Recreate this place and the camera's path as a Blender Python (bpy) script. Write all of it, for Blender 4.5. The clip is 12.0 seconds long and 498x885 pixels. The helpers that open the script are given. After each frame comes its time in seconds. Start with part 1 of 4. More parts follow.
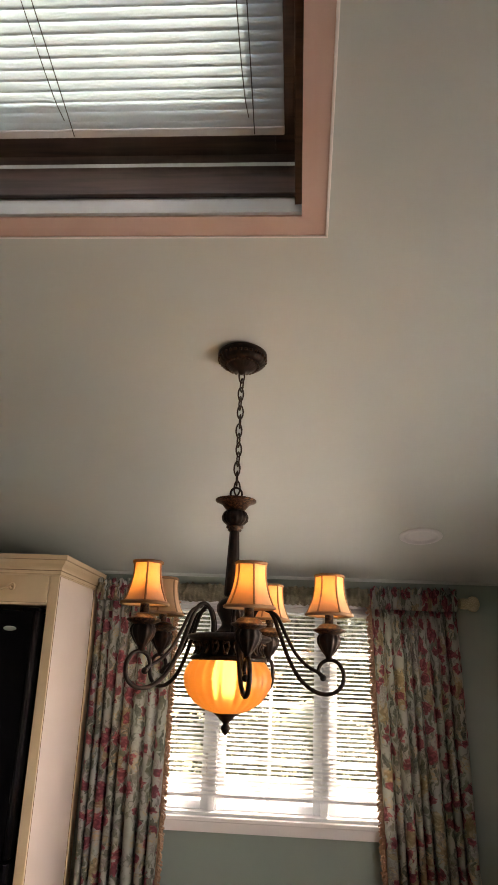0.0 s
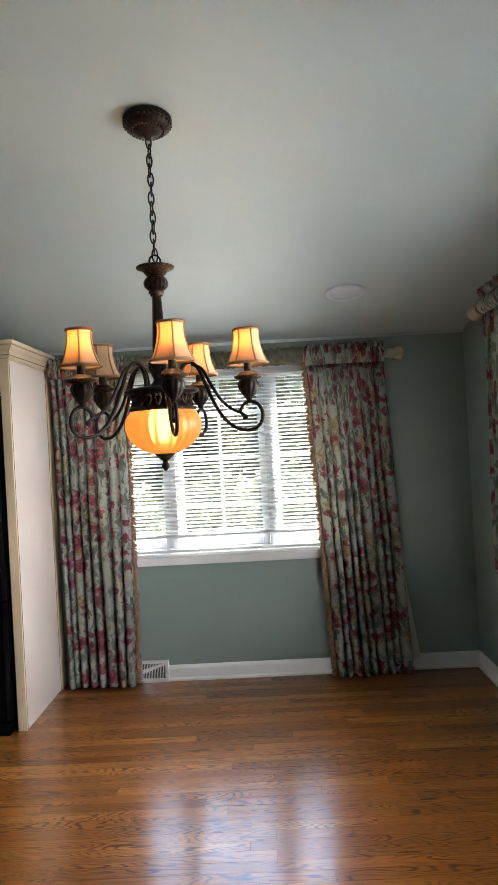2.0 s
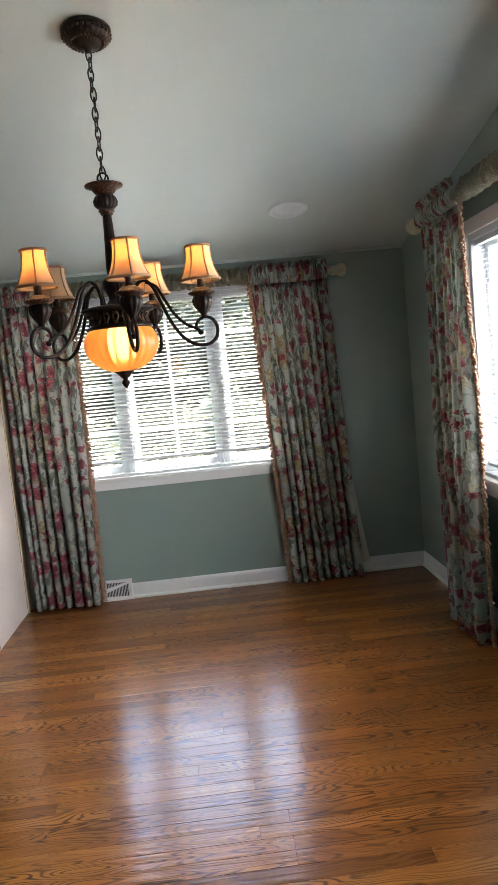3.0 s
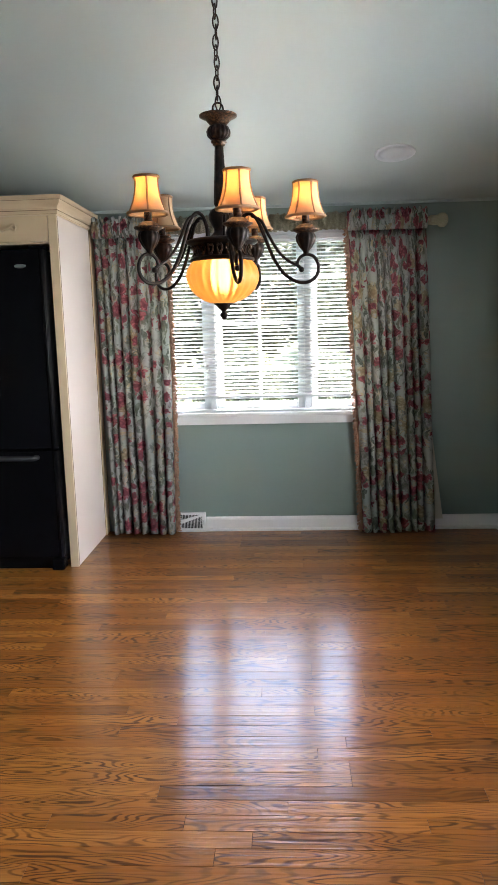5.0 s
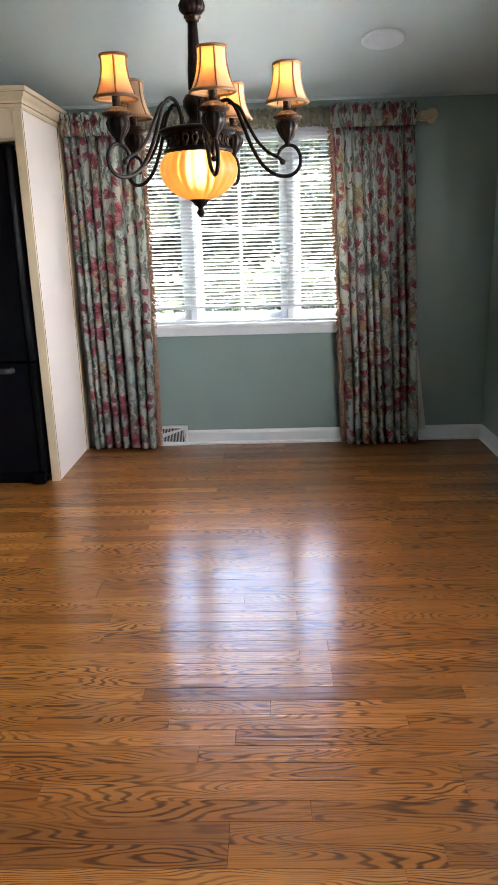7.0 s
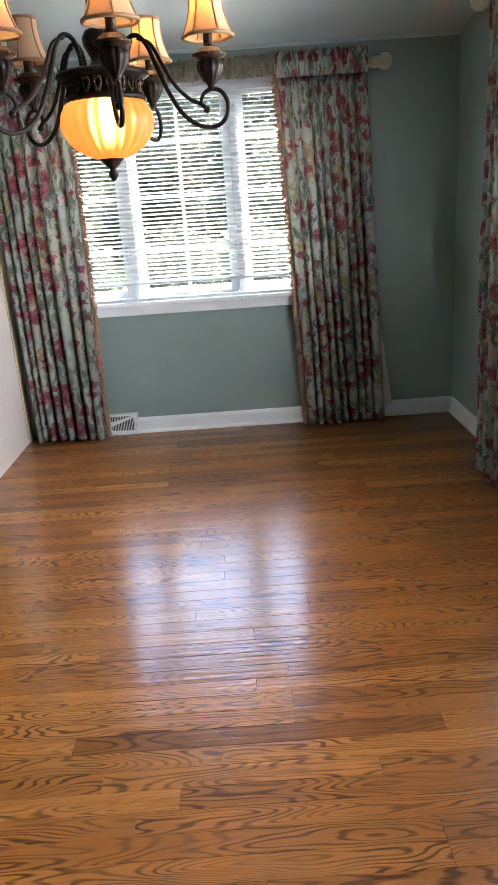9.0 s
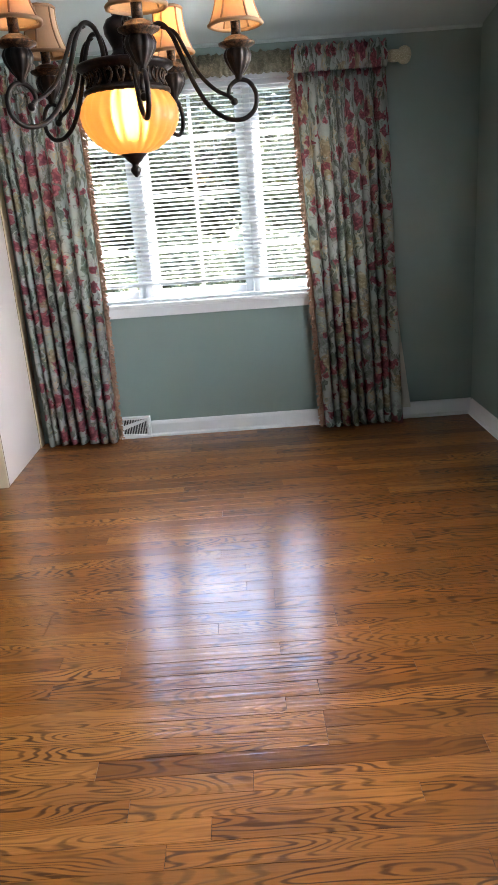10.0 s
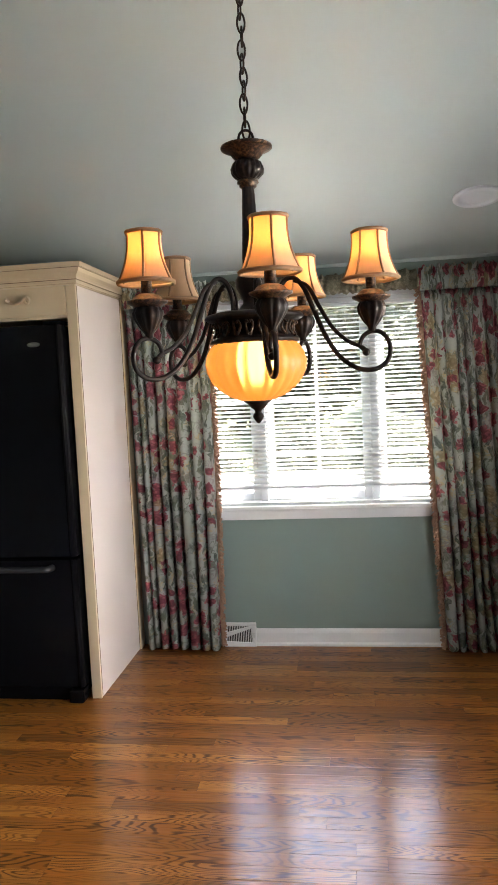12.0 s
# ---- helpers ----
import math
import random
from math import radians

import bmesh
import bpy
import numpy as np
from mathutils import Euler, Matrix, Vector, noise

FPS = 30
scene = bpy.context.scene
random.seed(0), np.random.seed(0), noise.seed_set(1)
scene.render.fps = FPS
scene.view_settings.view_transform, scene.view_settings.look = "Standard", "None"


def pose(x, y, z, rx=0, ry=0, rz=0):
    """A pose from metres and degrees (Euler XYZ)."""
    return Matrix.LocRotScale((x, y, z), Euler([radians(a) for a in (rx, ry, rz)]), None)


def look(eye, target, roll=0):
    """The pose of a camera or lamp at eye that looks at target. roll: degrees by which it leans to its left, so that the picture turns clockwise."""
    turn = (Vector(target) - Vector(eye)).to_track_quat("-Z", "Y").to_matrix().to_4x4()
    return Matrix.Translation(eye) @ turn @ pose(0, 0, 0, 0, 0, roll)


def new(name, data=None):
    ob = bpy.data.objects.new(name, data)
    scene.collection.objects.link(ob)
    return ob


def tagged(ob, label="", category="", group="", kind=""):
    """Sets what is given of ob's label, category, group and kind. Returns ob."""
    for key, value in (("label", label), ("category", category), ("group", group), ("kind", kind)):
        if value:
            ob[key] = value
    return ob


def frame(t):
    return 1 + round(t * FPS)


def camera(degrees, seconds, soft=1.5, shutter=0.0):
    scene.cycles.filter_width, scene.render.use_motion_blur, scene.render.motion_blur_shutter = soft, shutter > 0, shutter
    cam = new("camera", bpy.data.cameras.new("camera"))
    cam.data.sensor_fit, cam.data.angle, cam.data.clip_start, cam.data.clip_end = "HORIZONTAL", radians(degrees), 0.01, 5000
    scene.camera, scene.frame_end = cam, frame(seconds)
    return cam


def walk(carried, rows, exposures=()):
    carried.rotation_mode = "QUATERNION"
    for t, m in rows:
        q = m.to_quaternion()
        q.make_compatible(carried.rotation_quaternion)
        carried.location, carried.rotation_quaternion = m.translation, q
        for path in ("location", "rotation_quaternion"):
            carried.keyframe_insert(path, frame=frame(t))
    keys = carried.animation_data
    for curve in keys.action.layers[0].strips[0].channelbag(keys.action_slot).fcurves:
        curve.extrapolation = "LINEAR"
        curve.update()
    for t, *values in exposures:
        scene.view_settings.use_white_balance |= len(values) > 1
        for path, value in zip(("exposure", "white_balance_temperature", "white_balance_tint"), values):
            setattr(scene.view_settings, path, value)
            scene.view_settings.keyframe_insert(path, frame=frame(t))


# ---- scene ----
cam = camera(38.3, 12.0)
PATH = [
    (0, (0.236, 0.408, 1.609), (0.086, 2.306, 2.22), 2.4),
    (0.5, (0.227, 0.381, 1.594), (0.079, 2.329, 2.021), 1.6),
    (1, (0.258, 0.321, 1.554), (0.067, 2.298, 1.787), 1.1),
    (1.5, (0.322, 0.262, 1.518), (0.141, 2.253, 1.568), -0.8),
    (2, (0.362, 0.198, 1.509), (0.321, 2.197, 1.516), -3.1),
    (2.5, (0.359, 0.165, 1.498), (0.489, 2.159, 1.425), -5.1),
    (3, (0.306, 0.082, 1.459), (0.407, 2.069, 1.258), -5.6),
    (3.5, (0.284, 0.02, 1.433), (0.283, 2.001, 1.163), -5.5),
    (5.5, (0.235, 0.03, 1.417), (0.137, 1.996, 1.062), -0.8),
    (6, (0.23, 0.05, 1.414), (0.155, 2.004, 0.997), -0.7),
    (6.5, (0.236, 0.042, 1.388), (0.174, 1.98, 0.899), -1.2),
    (8.5, (0.333, 0.382, 1.351), (0.253, 2.282, 0.73), -4.0),
    (9, (0.349, 0.435, 1.351), (0.357, 2.334, 0.722), -3.9),
    (9.5, (0.319, 0.495, 1.343), (0.341, 2.387, 0.695), -4.4),
    (10, (0.283, 0.532, 1.347), (0.279, 2.43, 0.719), -4.2),
    (10.5, (0.267, 0.564, 1.38), (0.245, 2.482, 0.813), -4.2),
    (11, (0.257, 0.615, 1.425), (0.225, 2.563, 0.972), -4.6),
    (11.5, (0.244, 0.695, 1.483), (0.105, 2.665, 1.165), -4.2),
    (12, (0.262, 0.784, 1.537), (-0.021, 2.757, 1.376), -2.7),
]
EXPOSURES = [(0.0, 3.3, 8800, 24), (0.8, 3.68, 8200, 20), (1.5, 3.8, 7000, 13), (2.5, 3.65, 6700, 11), (5.5, 4.02, 6550, 11), (10.5, 4.05, 6300, 11), (12.0, 3.82, 7000, 13)]
walk(cam, [(t, look(eye, target, roll)) for t, eye, target, roll in PATH], EXPOSURES)

# ---- light ----
world = bpy.data.worlds.new("sky")
scene.world = world
world.use_nodes = True
wn = world.node_tree
sky = wn.nodes.new("ShaderNodeTexSky")
sky.sky_type, sky.sun_disc = "NISHITA", False
sky.sun_elevation, sky.sun_rotation = radians(53), radians(42)
wn.links.new(sky.outputs[0], wn.nodes["Background"].inputs[0])
wn.nodes["Background"].inputs[1].default_value = 0.15
sun = new("sun", bpy.data.lights.new("sun", "SUN"))
sun.data.energy, sun.data.angle, sun.data.color = 3.8, radians(0.5), (1, 0.95, 0.86)
sun.matrix_world = look((5.0, 5.5, 10), (0, 0, 0))
BULB, BOWL = 0.13, 0.037          # watts of the shade bulbs and of the bowl's bulb
WARM = (1.0, 0.60, 0.30)

# daylight of the open sky beyond the wide side window
side_sky = new("side_sky", bpy.data.lights.new("side_sky", "AREA"))
side_sky.data.shape, side_sky.data.size, side_sky.data.size_y = "RECTANGLE", 1.7, 1.1
side_sky.data.energy, side_sky.data.color = 8.0, (0.93, 0.97, 1.0)
side_sky.matrix_world = pose(2.35, 2.55, 1.45, 76, 0, 66)

# ---- sizes ----
WALL_Y, WALL_X, LEFT_X, REAR_Y = 4.88, 1.69, -2.62, -1.62
TOP, SLOPE = 2.18, 0.192
THICK = 0.15


def ceiling_z(y):
    return TOP + SLOPE * (WALL_Y - y)


# ---- materials ----
class Mat:
    """A node material with short ways to add nodes."""

    def __init__(self, name, color=(0.8, 0.8, 0.8), rough=0.5, metal=0.0):
        self.m = bpy.data.materials.new(name)
        self.m.use_nodes = True
        self.t = self.m.node_tree
        self.b = self.t.nodes["Principled BSDF"]
        self.b.inputs["Base Color"].default_value = (*color, 1)
        self.b.inputs["Roughness"].default_value = rough
        self.b.inputs["Metallic"].default_value = metal

    def n(self, kind, **inputs):
        node = self.t.nodes.new("ShaderNode" + kind)
        for k, v in inputs.items():
            self.put(node, k.replace("_", " "), v)
        return node

    def put(self, node, key, v):
        socket = node.inputs[int(key[1:])] if key[0] == "i" and key[1:].isdigit() else node.inputs[key]
        if isinstance(v, bpy.types.NodeSocket):
            self.t.links.new(v, socket)
        else:
            socket.default_value = v

    def set(self, key, v):
        self.put(self.b, key, v)

    def coord(self, out="Object", scale=(1, 1, 1)):
        c = self.n("TexCoord").outputs[out]
        return self.n("Mapping", Vector=c, Scale=scale).outputs[0]

    def noise(self, vec, scale, detail=4.0, rough=0.55, distortion=0.0):
        return self.n("TexNoise", Vector=vec, Scale=scale, Detail=detail, Roughness=rough, Distortion=distortion).outputs["Fac"]

    def math(self, op, a, b=0.0, c=0.0, clamp=False):
        node = self.n("Math", i0=a, i1=b, i2=c)
        node.operation, node.use_clamp = op, clamp
        return node.outputs[0]

    def ramp(self, fac, *stops):
        node = self.n("ValToRGB", Fac=fac)
        e = node.color_ramp.elements
        while len(e) < len(stops):
            e.new(0.5)
        for s, (p, col) in zip(e, stops):
            s.position = p
            s.color = (*col, 1) if len(col) == 3 else col
        return node.outputs[0]

    def range(self, v, a, b, c=0.0, d=1.0):
        return self.n("MapRange", Value=v, From_Min=a, From_Max=b, To_Min=c, To_Max=d).outputs[0]

    def mix(self, fac, a, b, blend="MIX"):
        node = self.t.nodes.new("ShaderNodeMix")
        node.data_type, node.blend_type = "RGBA", blend
        for i, v in ((0, fac), (6, a), (7, b)):
            if isinstance(v, bpy.types.NodeSocket):
                self.t.links.new(v, node.inputs[i])
            elif i:
                node.inputs[i].default_value = (*v, 1)
            else:
                node.inputs[i].default_value = v
        return node.outputs[2]

    def bump(self, height, strength=0.2, distance=0.002):
        self.set("Normal", self.n("Bump", Height=height, Strength=strength, Distance=distance).outputs[0])


def paint(name, color, rough=0.5, vary=0.06, grain=260, bump=0.12):
    """Painted surface: faint roller grain, slow unevenness in tone."""
    m = Mat(name, color, rough)
    v = m.coord()
    slow = m.noise(v, 1.6, 3)
    lo = tuple(c * (1 - vary) for c in color)
    hi = tuple(min(1, c * (1 + vary)) for c in color)
    fine = m.noise(v, 38, 3)
    m.set("Base Color", m.mix(m.math("MULTIPLY", fine, 0.25), m.mix(slow, lo, hi), tuple(c * 0.93 for c in color)))
    m.set("Roughness", m.range(m.noise(v, 6, 3), 0, 1, rough - 0.08, rough + 0.08))
    m.bump(m.noise(v, grain, 2), bump, 0.001)
    return m.m


def wood_floor():
    """Stained oak strip: cathedral figure along the board, open pores, tone by board, satin varnish."""
    m = Mat("oak_floor", rough=0.26)
    rnd = m.n("ObjectInfo").outputs["Random"]
    shift = m.n("CombineXYZ", X=m.math("MULTIPLY", rnd, 17.0), Y=m.math("MULTIPLY", rnd, 7.0), Z=m.math("MULTIPLY", rnd, 13.0)).outputs[0]
    base = m.n("VectorMath", i0=m.n("TexCoord").outputs["Object"], i1=shift).outputs[0]

    def stretched(sx, sy):
        return m.n("Mapping", Vector=base, Scale=(sx, sy, 1.0)).outputs[0]
    bend = m.noise(stretched(1.3, 8.5), 1.0, 2.0, 0.45)
    wobble = m.noise(stretched(9.0, 45.0), 1.0, 2.0, 0.5)
    field = m.math("ADD", m.math("MULTIPLY", bend, m.range(rnd, 0, 1, 130, 270)), m.math("MULTIPLY", wobble, 3.0))
    rings = m.math("ADD", m.math("MULTIPLY", m.math("SINE", field), 0.5), 0.5)
    figure = m.range(rings, 0.52, 0.95)
    flecks = m.range(m.noise(stretched(16.0, 130.0), 1.0, 2.0, 0.55), 0.20, 0.48, 0.3, 1.0)
    patch = m.range(m.noise(stretched(2.2, 8.0), 1.0, 2.0), 0.36, 0.60, 0.25, 1.0)
    figure = m.math("MULTIPLY", m.math("MULTIPLY", figure, flecks), patch)
    pores = m.range(m.noise(stretched(9.0, 210.0), 1.0, 2.0, 0.6), 0.45, 0.70)
    tone = m.ramp(rnd, (0.0, (0.175, 0.055, 0.010)), (0.2, (0.25, 0.082, 0.014)), (0.5, (0.32, 0.112, 0.020)), (0.8, (0.42, 0.165, 0.036)), (1.0, (0.22, 0.071, 0.012)))
    slow = m.noise(stretched(2.4, 14.0), 1.0, 3.0)
    tone = m.mix(m.range(slow, 0.35, 0.7, 0.0, 0.4), tone, (0.19, 0.064, 0.015))
    col = m.mix(m.math("MULTIPLY", pores, 0.30), tone, (0.12, 0.038, 0.010))
    col = m.mix(m.math("MULTIPLY", figure, 0.90), col, (0.050, 0.014, 0.004))
    m.set("Base Color", col)
    m.set("Roughness", m.range(m.noise(stretched(1.0, 1.0), 3.0, 2.0), 0.2, 0.8, 0.36, 0.42))
    m.set("Specular IOR Level", 0.10)
    m.set("Coat Weight", 1.0)
    m.set("Coat Roughness", m.range(m.noise(stretched(1.0, 1.0), 2.0, 3.0), 0.2, 0.8, 0.15, 0.20))
    # the varnish lies in faint ridges along the boards
    ridges = m.n("Bump", Height=m.noise(stretched(2.5, 70.0), 1.0, 2.0, 0.5), Strength=1.0, Distance=0.0018).outputs[0]
    m.set("Normal", ridges)
    m.set("Coat Normal", ridges)
    return m.m


def floral(name):
    """Printed cotton: roses, buds and leaves on a pale blue-green ground; lets some light through."""
    m = Mat(name, rough=0.85)
    uv = m.n("UVMap").outputs[0]
    warp = m.n("TexNoise", Vector=uv, Scale=14.0, Detail=3.0).outputs["Color"]
    bent = m.n("VectorMath", i0=uv, i1=m.n("VectorMath", i0=m.n("VectorMath", i0=warp, i1=(0.5, 0.5, 0.5)).outputs[0], i1=(0.085, 0.085, 0)).outputs[0])
    m.t.nodes[bent.name].operation = "ADD"
    for link in [l for l in m.t.links if l.to_node == bent]:
        if link.to_socket == bent.inputs[1]:
            a = link.from_node
            a.operation = "MULTIPLY"
            a.inputs[0].links[0].from_node.operation = "SUBTRACT"
    bent = bent.outputs[0]

    def cells(scale, offset, stretch=(1, 1, 1), rot=0.0):
        mp = m.n("Mapping", Vector=bent, Location=offset, Scale=stretch, Rotation=(0, 0, rot)).outputs[0]
        v = m.n("TexVoronoi", Vector=mp, Scale=scale, Randomness=0.85)
        v.voronoi_dimensions = "2D"
        return v.outputs["Distance"], v.outputs["Color"], mp

    ground = m.mix(m.noise(uv, 3.0, 3), (0.37, 0.42, 0.40), (0.47, 0.49, 0.455))
    col = ground
    petal = m.noise(bent, 75, 3, 0.6)
    # tan sprays
    d, c, _ = cells(6.5, (3.1, 1.7, 0))
    spray = m.math("MULTIPLY", m.math("MULTIPLY", m.range(d, 0.30, 0.24), m.range(m.noise(bent, 60, 2), 0.48, 0.56)), 0.8)
    col = m.mix(spray, col, m.mix(petal, (0.42, 0.32, 0.17), (0.60, 0.50, 0.30)))
    # leaves in two slants
    for sc, off, rot in ((8.0, (0.4, 2.2, 0), 0.7), (8.5, (5.4, 0.2, 0), -0.6), (7.0, (1.4, 7.2, 0), 1.5)):
        d, c, _ = cells(sc * 1.25, off, (3.4, 1.0, 1), rot)
        pick = m.math("GREATER_THAN", m.n("SeparateColor", Color=c).outputs[0], 0.40)
        bunch = m.range(m.noise(uv, 5.5, 2), 0.40, 0.48)
        leaf = m.math("MULTIPLY", m.math("MULTIPLY", m.math("MULTIPLY", m.range(d, 0.33, 0.28), pick), bunch), 0.9)
        vein = m.range(m.math("ABSOLUTE", m.math("SUBTRACT", m.noise(bent, 55, 2), 0.5)), 0.0, 0.07)
        green = m.mix(m.n("SeparateColor", Color=c).outputs[1], (0.028, 0.046, 0.050), (0.17, 0.19, 0.12))
        col = m.mix(leaf, col, m.mix(vein, (0.17, 0.20, 0.17), green))
    # stems
    wv = m.math("ABSOLUTE", m.math("SUBTRACT", m.noise(bent, 7.0, 2), 0.5))
    col = m.mix(m.math("MULTIPLY", m.range(wv, 0.010, 0.004), 0.6), col, (0.09, 0.11, 0.09))
    # small grey-violet filler flowers
    filler = m.math("MULTIPLY", m.range(m.noise(uv, 6.0, 2), 0.54, 0.60), m.range(m.noise(bent, 85, 2, 0.6), 0.46, 0.56))
    col = m.mix(m.math("MULTIPLY", filler, 0.75), col, m.mix(petal, (0.13, 0.12, 0.15), (0.42, 0.37, 0.36)))
    # cream and pink blooms
    for sc, off, lim, dark, light, keep in (
            (5.2, (2.0, 0.6, 0), 0.30, (0.24, 0.18, 0.10), (0.55, 0.48, 0.33), 0.66),
            (8.0, (7.7, 4.1, 0), 0.33, (0.12, 0.004, 0.026), (0.52, 0.15, 0.18), 0.52),
            (12.0, (9.2, 8.8, 0), 0.30, (0.10, 0.004, 0.024), (0.46, 0.10, 0.14), 0.60)):
        d, c, mp = cells(sc, off)
        sep = m.n("SeparateColor", Color=c)
        pick = m.math("GREATER_THAN", sep.outputs[0], keep)
        edge = m.math("ADD", d, m.math("MULTIPLY", m.math("SUBTRACT", m.noise(bent, 42, 4), 0.5), 0.75))
        bloom = m.math("MULTIPLY", m.range(edge, lim, lim - 0.03), pick)
        rings = m.math("SINE", m.math("ADD", m.math("MULTIPLY", d, 34), m.math("MULTIPLY", m.noise(bent, 34, 2), 15)))
        shade = m.range(m.math("ADD", m.math("MULTIPLY", rings, 0.3), m.math("MULTIPLY", d, 2.2)), -0.2, 0.9)
        fold = m.n("TexVoronoi", Vector=bent, Scale=46.0)
        fold.voronoi_dimensions = "2D"
        shade = m.math("MULTIPLY", shade, m.range(fold.outputs["Distance"], 0.65, 0.1, 0.25, 1.25), clamp=True)
        col = m.mix(bloom, col, m.mix(shade, dark, light))
    m.set("Base Color", col)
    weave = m.n("TexWave", Vector=uv, Scale=260.0, Distortion=1.0).outputs[1]
    m.bump(weave, 0.1, 0.0008)
    tr = m.n("BsdfTranslucent", Color=m.mix(0.15, col, (0.95, 0.90, 0.75)))
    mixer = m.n("MixShader", Fac=0.45)
    m.t.links.new(m.b.outputs[0], mixer.inputs[1])
    m.t.links.new(tr.outputs[0], mixer.inputs[2])
    m.t.links.new(mixer.outputs[0], m.t.nodes["Material Output"].inputs[0])
    return m.m


def see_through(name, color, tint, amount, rough=0.8, scale=300, streak=False):
    """Cloth, blind vinyl or frosted glass that scatters light through itself."""
    m = Mat(name, color, rough)
    v = m.coord()
    grain = m.noise(v, scale, 2)
    if streak:
        grain = m.noise(m.coord("Object", (14, 14, 3)), 3.0, 4, 0.6, 1.2)
    base = m.mix(grain, tuple(c * 0.86 for c in color), color)
    m.set("Base Color", base)
    m.bump(grain, 0.15, 0.0008)
    tr = m.n("BsdfTranslucent", Color=m.mix(grain, tuple(c * 0.8 for c in tint), tint))
    mixer = m.n("MixShader", Fac=amount)
    m.t.links.new(m.b.outputs[0], mixer.inputs[1])
    m.t.links.new(tr.outputs[0], mixer.inputs[2])
    m.t.links.new(mixer.outputs[0], m.t.nodes["Material Output"].inputs[0])
    return m.m


def bronze():
    m = Mat("aged_bronze", rough=0.42, metal=0.55)
    v = m.coord()
    worn = m.range(m.noise(v, 40, 5, 0.65), 0.5, 0.8)
    m.set("Base Color", m.mix(worn, (0.016, 0.011, 0.010), (0.065, 0.032, 0.018)))
    m.set("Roughness", m.range(m.noise(v, 60, 3), 0.2, 0.8, 0.3, 0.55))
    m.bump(m.noise(v, 140, 3), 0.25, 0.001)
    return m.m


def gilt():
    m = Mat("rubbed_copper", rough=0.45, metal=0.6)
    v = m.coord()
    worn = m.range(m.noise(v, 120, 4, 0.65), 0.45, 0.7)
    m.set("Base Color", m.mix(worn, (0.024, 0.015, 0.011), (0.17, 0.085, 0.042)))
    m.bump(m.noise(v, 120, 3), 0.3, 0.001)
    return m.m


def dark_wood():
    m = Mat("dark_stained_wood", rough=0.42)
    v = m.coord("Object", (1.5, 22, 22))
    g = m.noise(v, 2.5, 5, 0.6, 0.6)
    m.set("Base Color", m.ramp(g, (0.3, (0.018, 0.010, 0.008)), (0.7, (0.06, 0.034, 0.026))))
    m.bump(g, 0.15, 0.001)
    return m.m


def plain_glass():
    m = Mat("glass", (1, 1, 1), 0.0)
    m.set("Transmission Weight", 1.0)
    m.set("IOR", 1.45)
    return m.m


def black_gloss():
    m = Mat("black_enamel", (0.006, 0.006, 0.007), 0.22)
    v = m.coord()
    m.set("Base Color", m.mix(m.noise(v, 5, 3), (0.003, 0.003, 0.004), (0.005, 0.005, 0.006)))
    m.set("Roughness", m.range(m.noise(v, 9, 4), 0.3, 0.7, 0.16, 0.26))
    m.bump(m.noise(v, 420, 2), 0.06, 0.0005)
    m.set("Specular IOR Level", 0.07)
    return m.m


def woven(name, lo, hi):
    """Coarse woven cord."""
    m = Mat(name, rough=0.9)
    v = m.coord()
    cell = m.n("TexVoronoi", Vector=m.n("Mapping", Vector=v, Scale=(1, 1, 1.6)).outputs[0], Scale=110.0)
    spots = m.noise(v, 24, 3)
    m.set("Base Color", m.mix(m.range(cell.outputs[0], 0.1, 0.6), hi, m.mix(spots, lo, hi)))
    m.bump(cell.outputs[0], 0.8, 0.003)
    m.t.nodes["Bump"].invert = True
    return m.m


def foliage(name, lo, hi):
    m = Mat(name, rough=0.6)
    v = m.coord()
    f = m.noise(v, 0.9, 4, 0.7)
    f2 = m.noise(v, 9, 2)
    col = m.mix(m.range(f, 0.35, 0.65), lo, hi)
    col = m.mix(m.math("MULTIPLY", f2, 0.6), col, tuple(0.5 * (a + b) for a, b in zip(lo, hi)))
    m.set("Base Color", col)
    tr = m.n("BsdfTranslucent", Color=col)
    mixer = m.n("MixShader", Fac=0.25)
    m.t.links.new(m.b.outputs[0], mixer.inputs[1])
    m.t.links.new(tr.outputs[0], mixer.inputs[2])
    m.t.links.new(mixer.outputs[0], m.t.nodes["Material Output"].inputs[0])
    return m.m


def rough_ground(name, lo, hi, scale):
    m = Mat(name, rough=0.95)
    v = m.coord()
    f = m.noise(v, scale, 6, 0.7)
    m.set("Base Color", m.mix(m.range(f, 0.35, 0.65), m.mix(m.noise(v, scale * 30, 2), lo, hi), hi))
    m.bump(m.noise(v, scale * 20, 3), 0.5, 0.02)
    return m.m


WALL = paint("sage_wall_paint", (0.235, 0.300, 0.278), 0.45)
CEIL = paint("ceiling_paint", (0.45, 0.515, 0.52), 0.44, 0.04)
WHITE = paint("white_trim_paint", (0.74, 0.73, 0.74), 0.35, 0.05, 120)
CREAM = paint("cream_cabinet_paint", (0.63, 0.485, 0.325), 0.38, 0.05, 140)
# same cream paint, with window light on the side put into its paler, pinker colour
PANEL_LIT = paint("cream_paint_window_lit", (0.73, 0.625, 0.585), 0.4, 0.05, 140)
PINKTRIM = paint("skylight_casing_paint", (0.54, 0.39, 0.355), 0.4, 0.06, 120)
GREYPAINT = paint("pale_grey_paint", (0.42, 0.45, 0.47), 0.45)
VINYL = paint("white_vinyl", (0.60, 0.63, 0.67), 0.3, 0.03, 80)
OAK = wood_floor()
SUB = Mat("dark_joint", (0.03, 0.014, 0.007), 0.9).m
FLORAL = floral("floral_cotton")
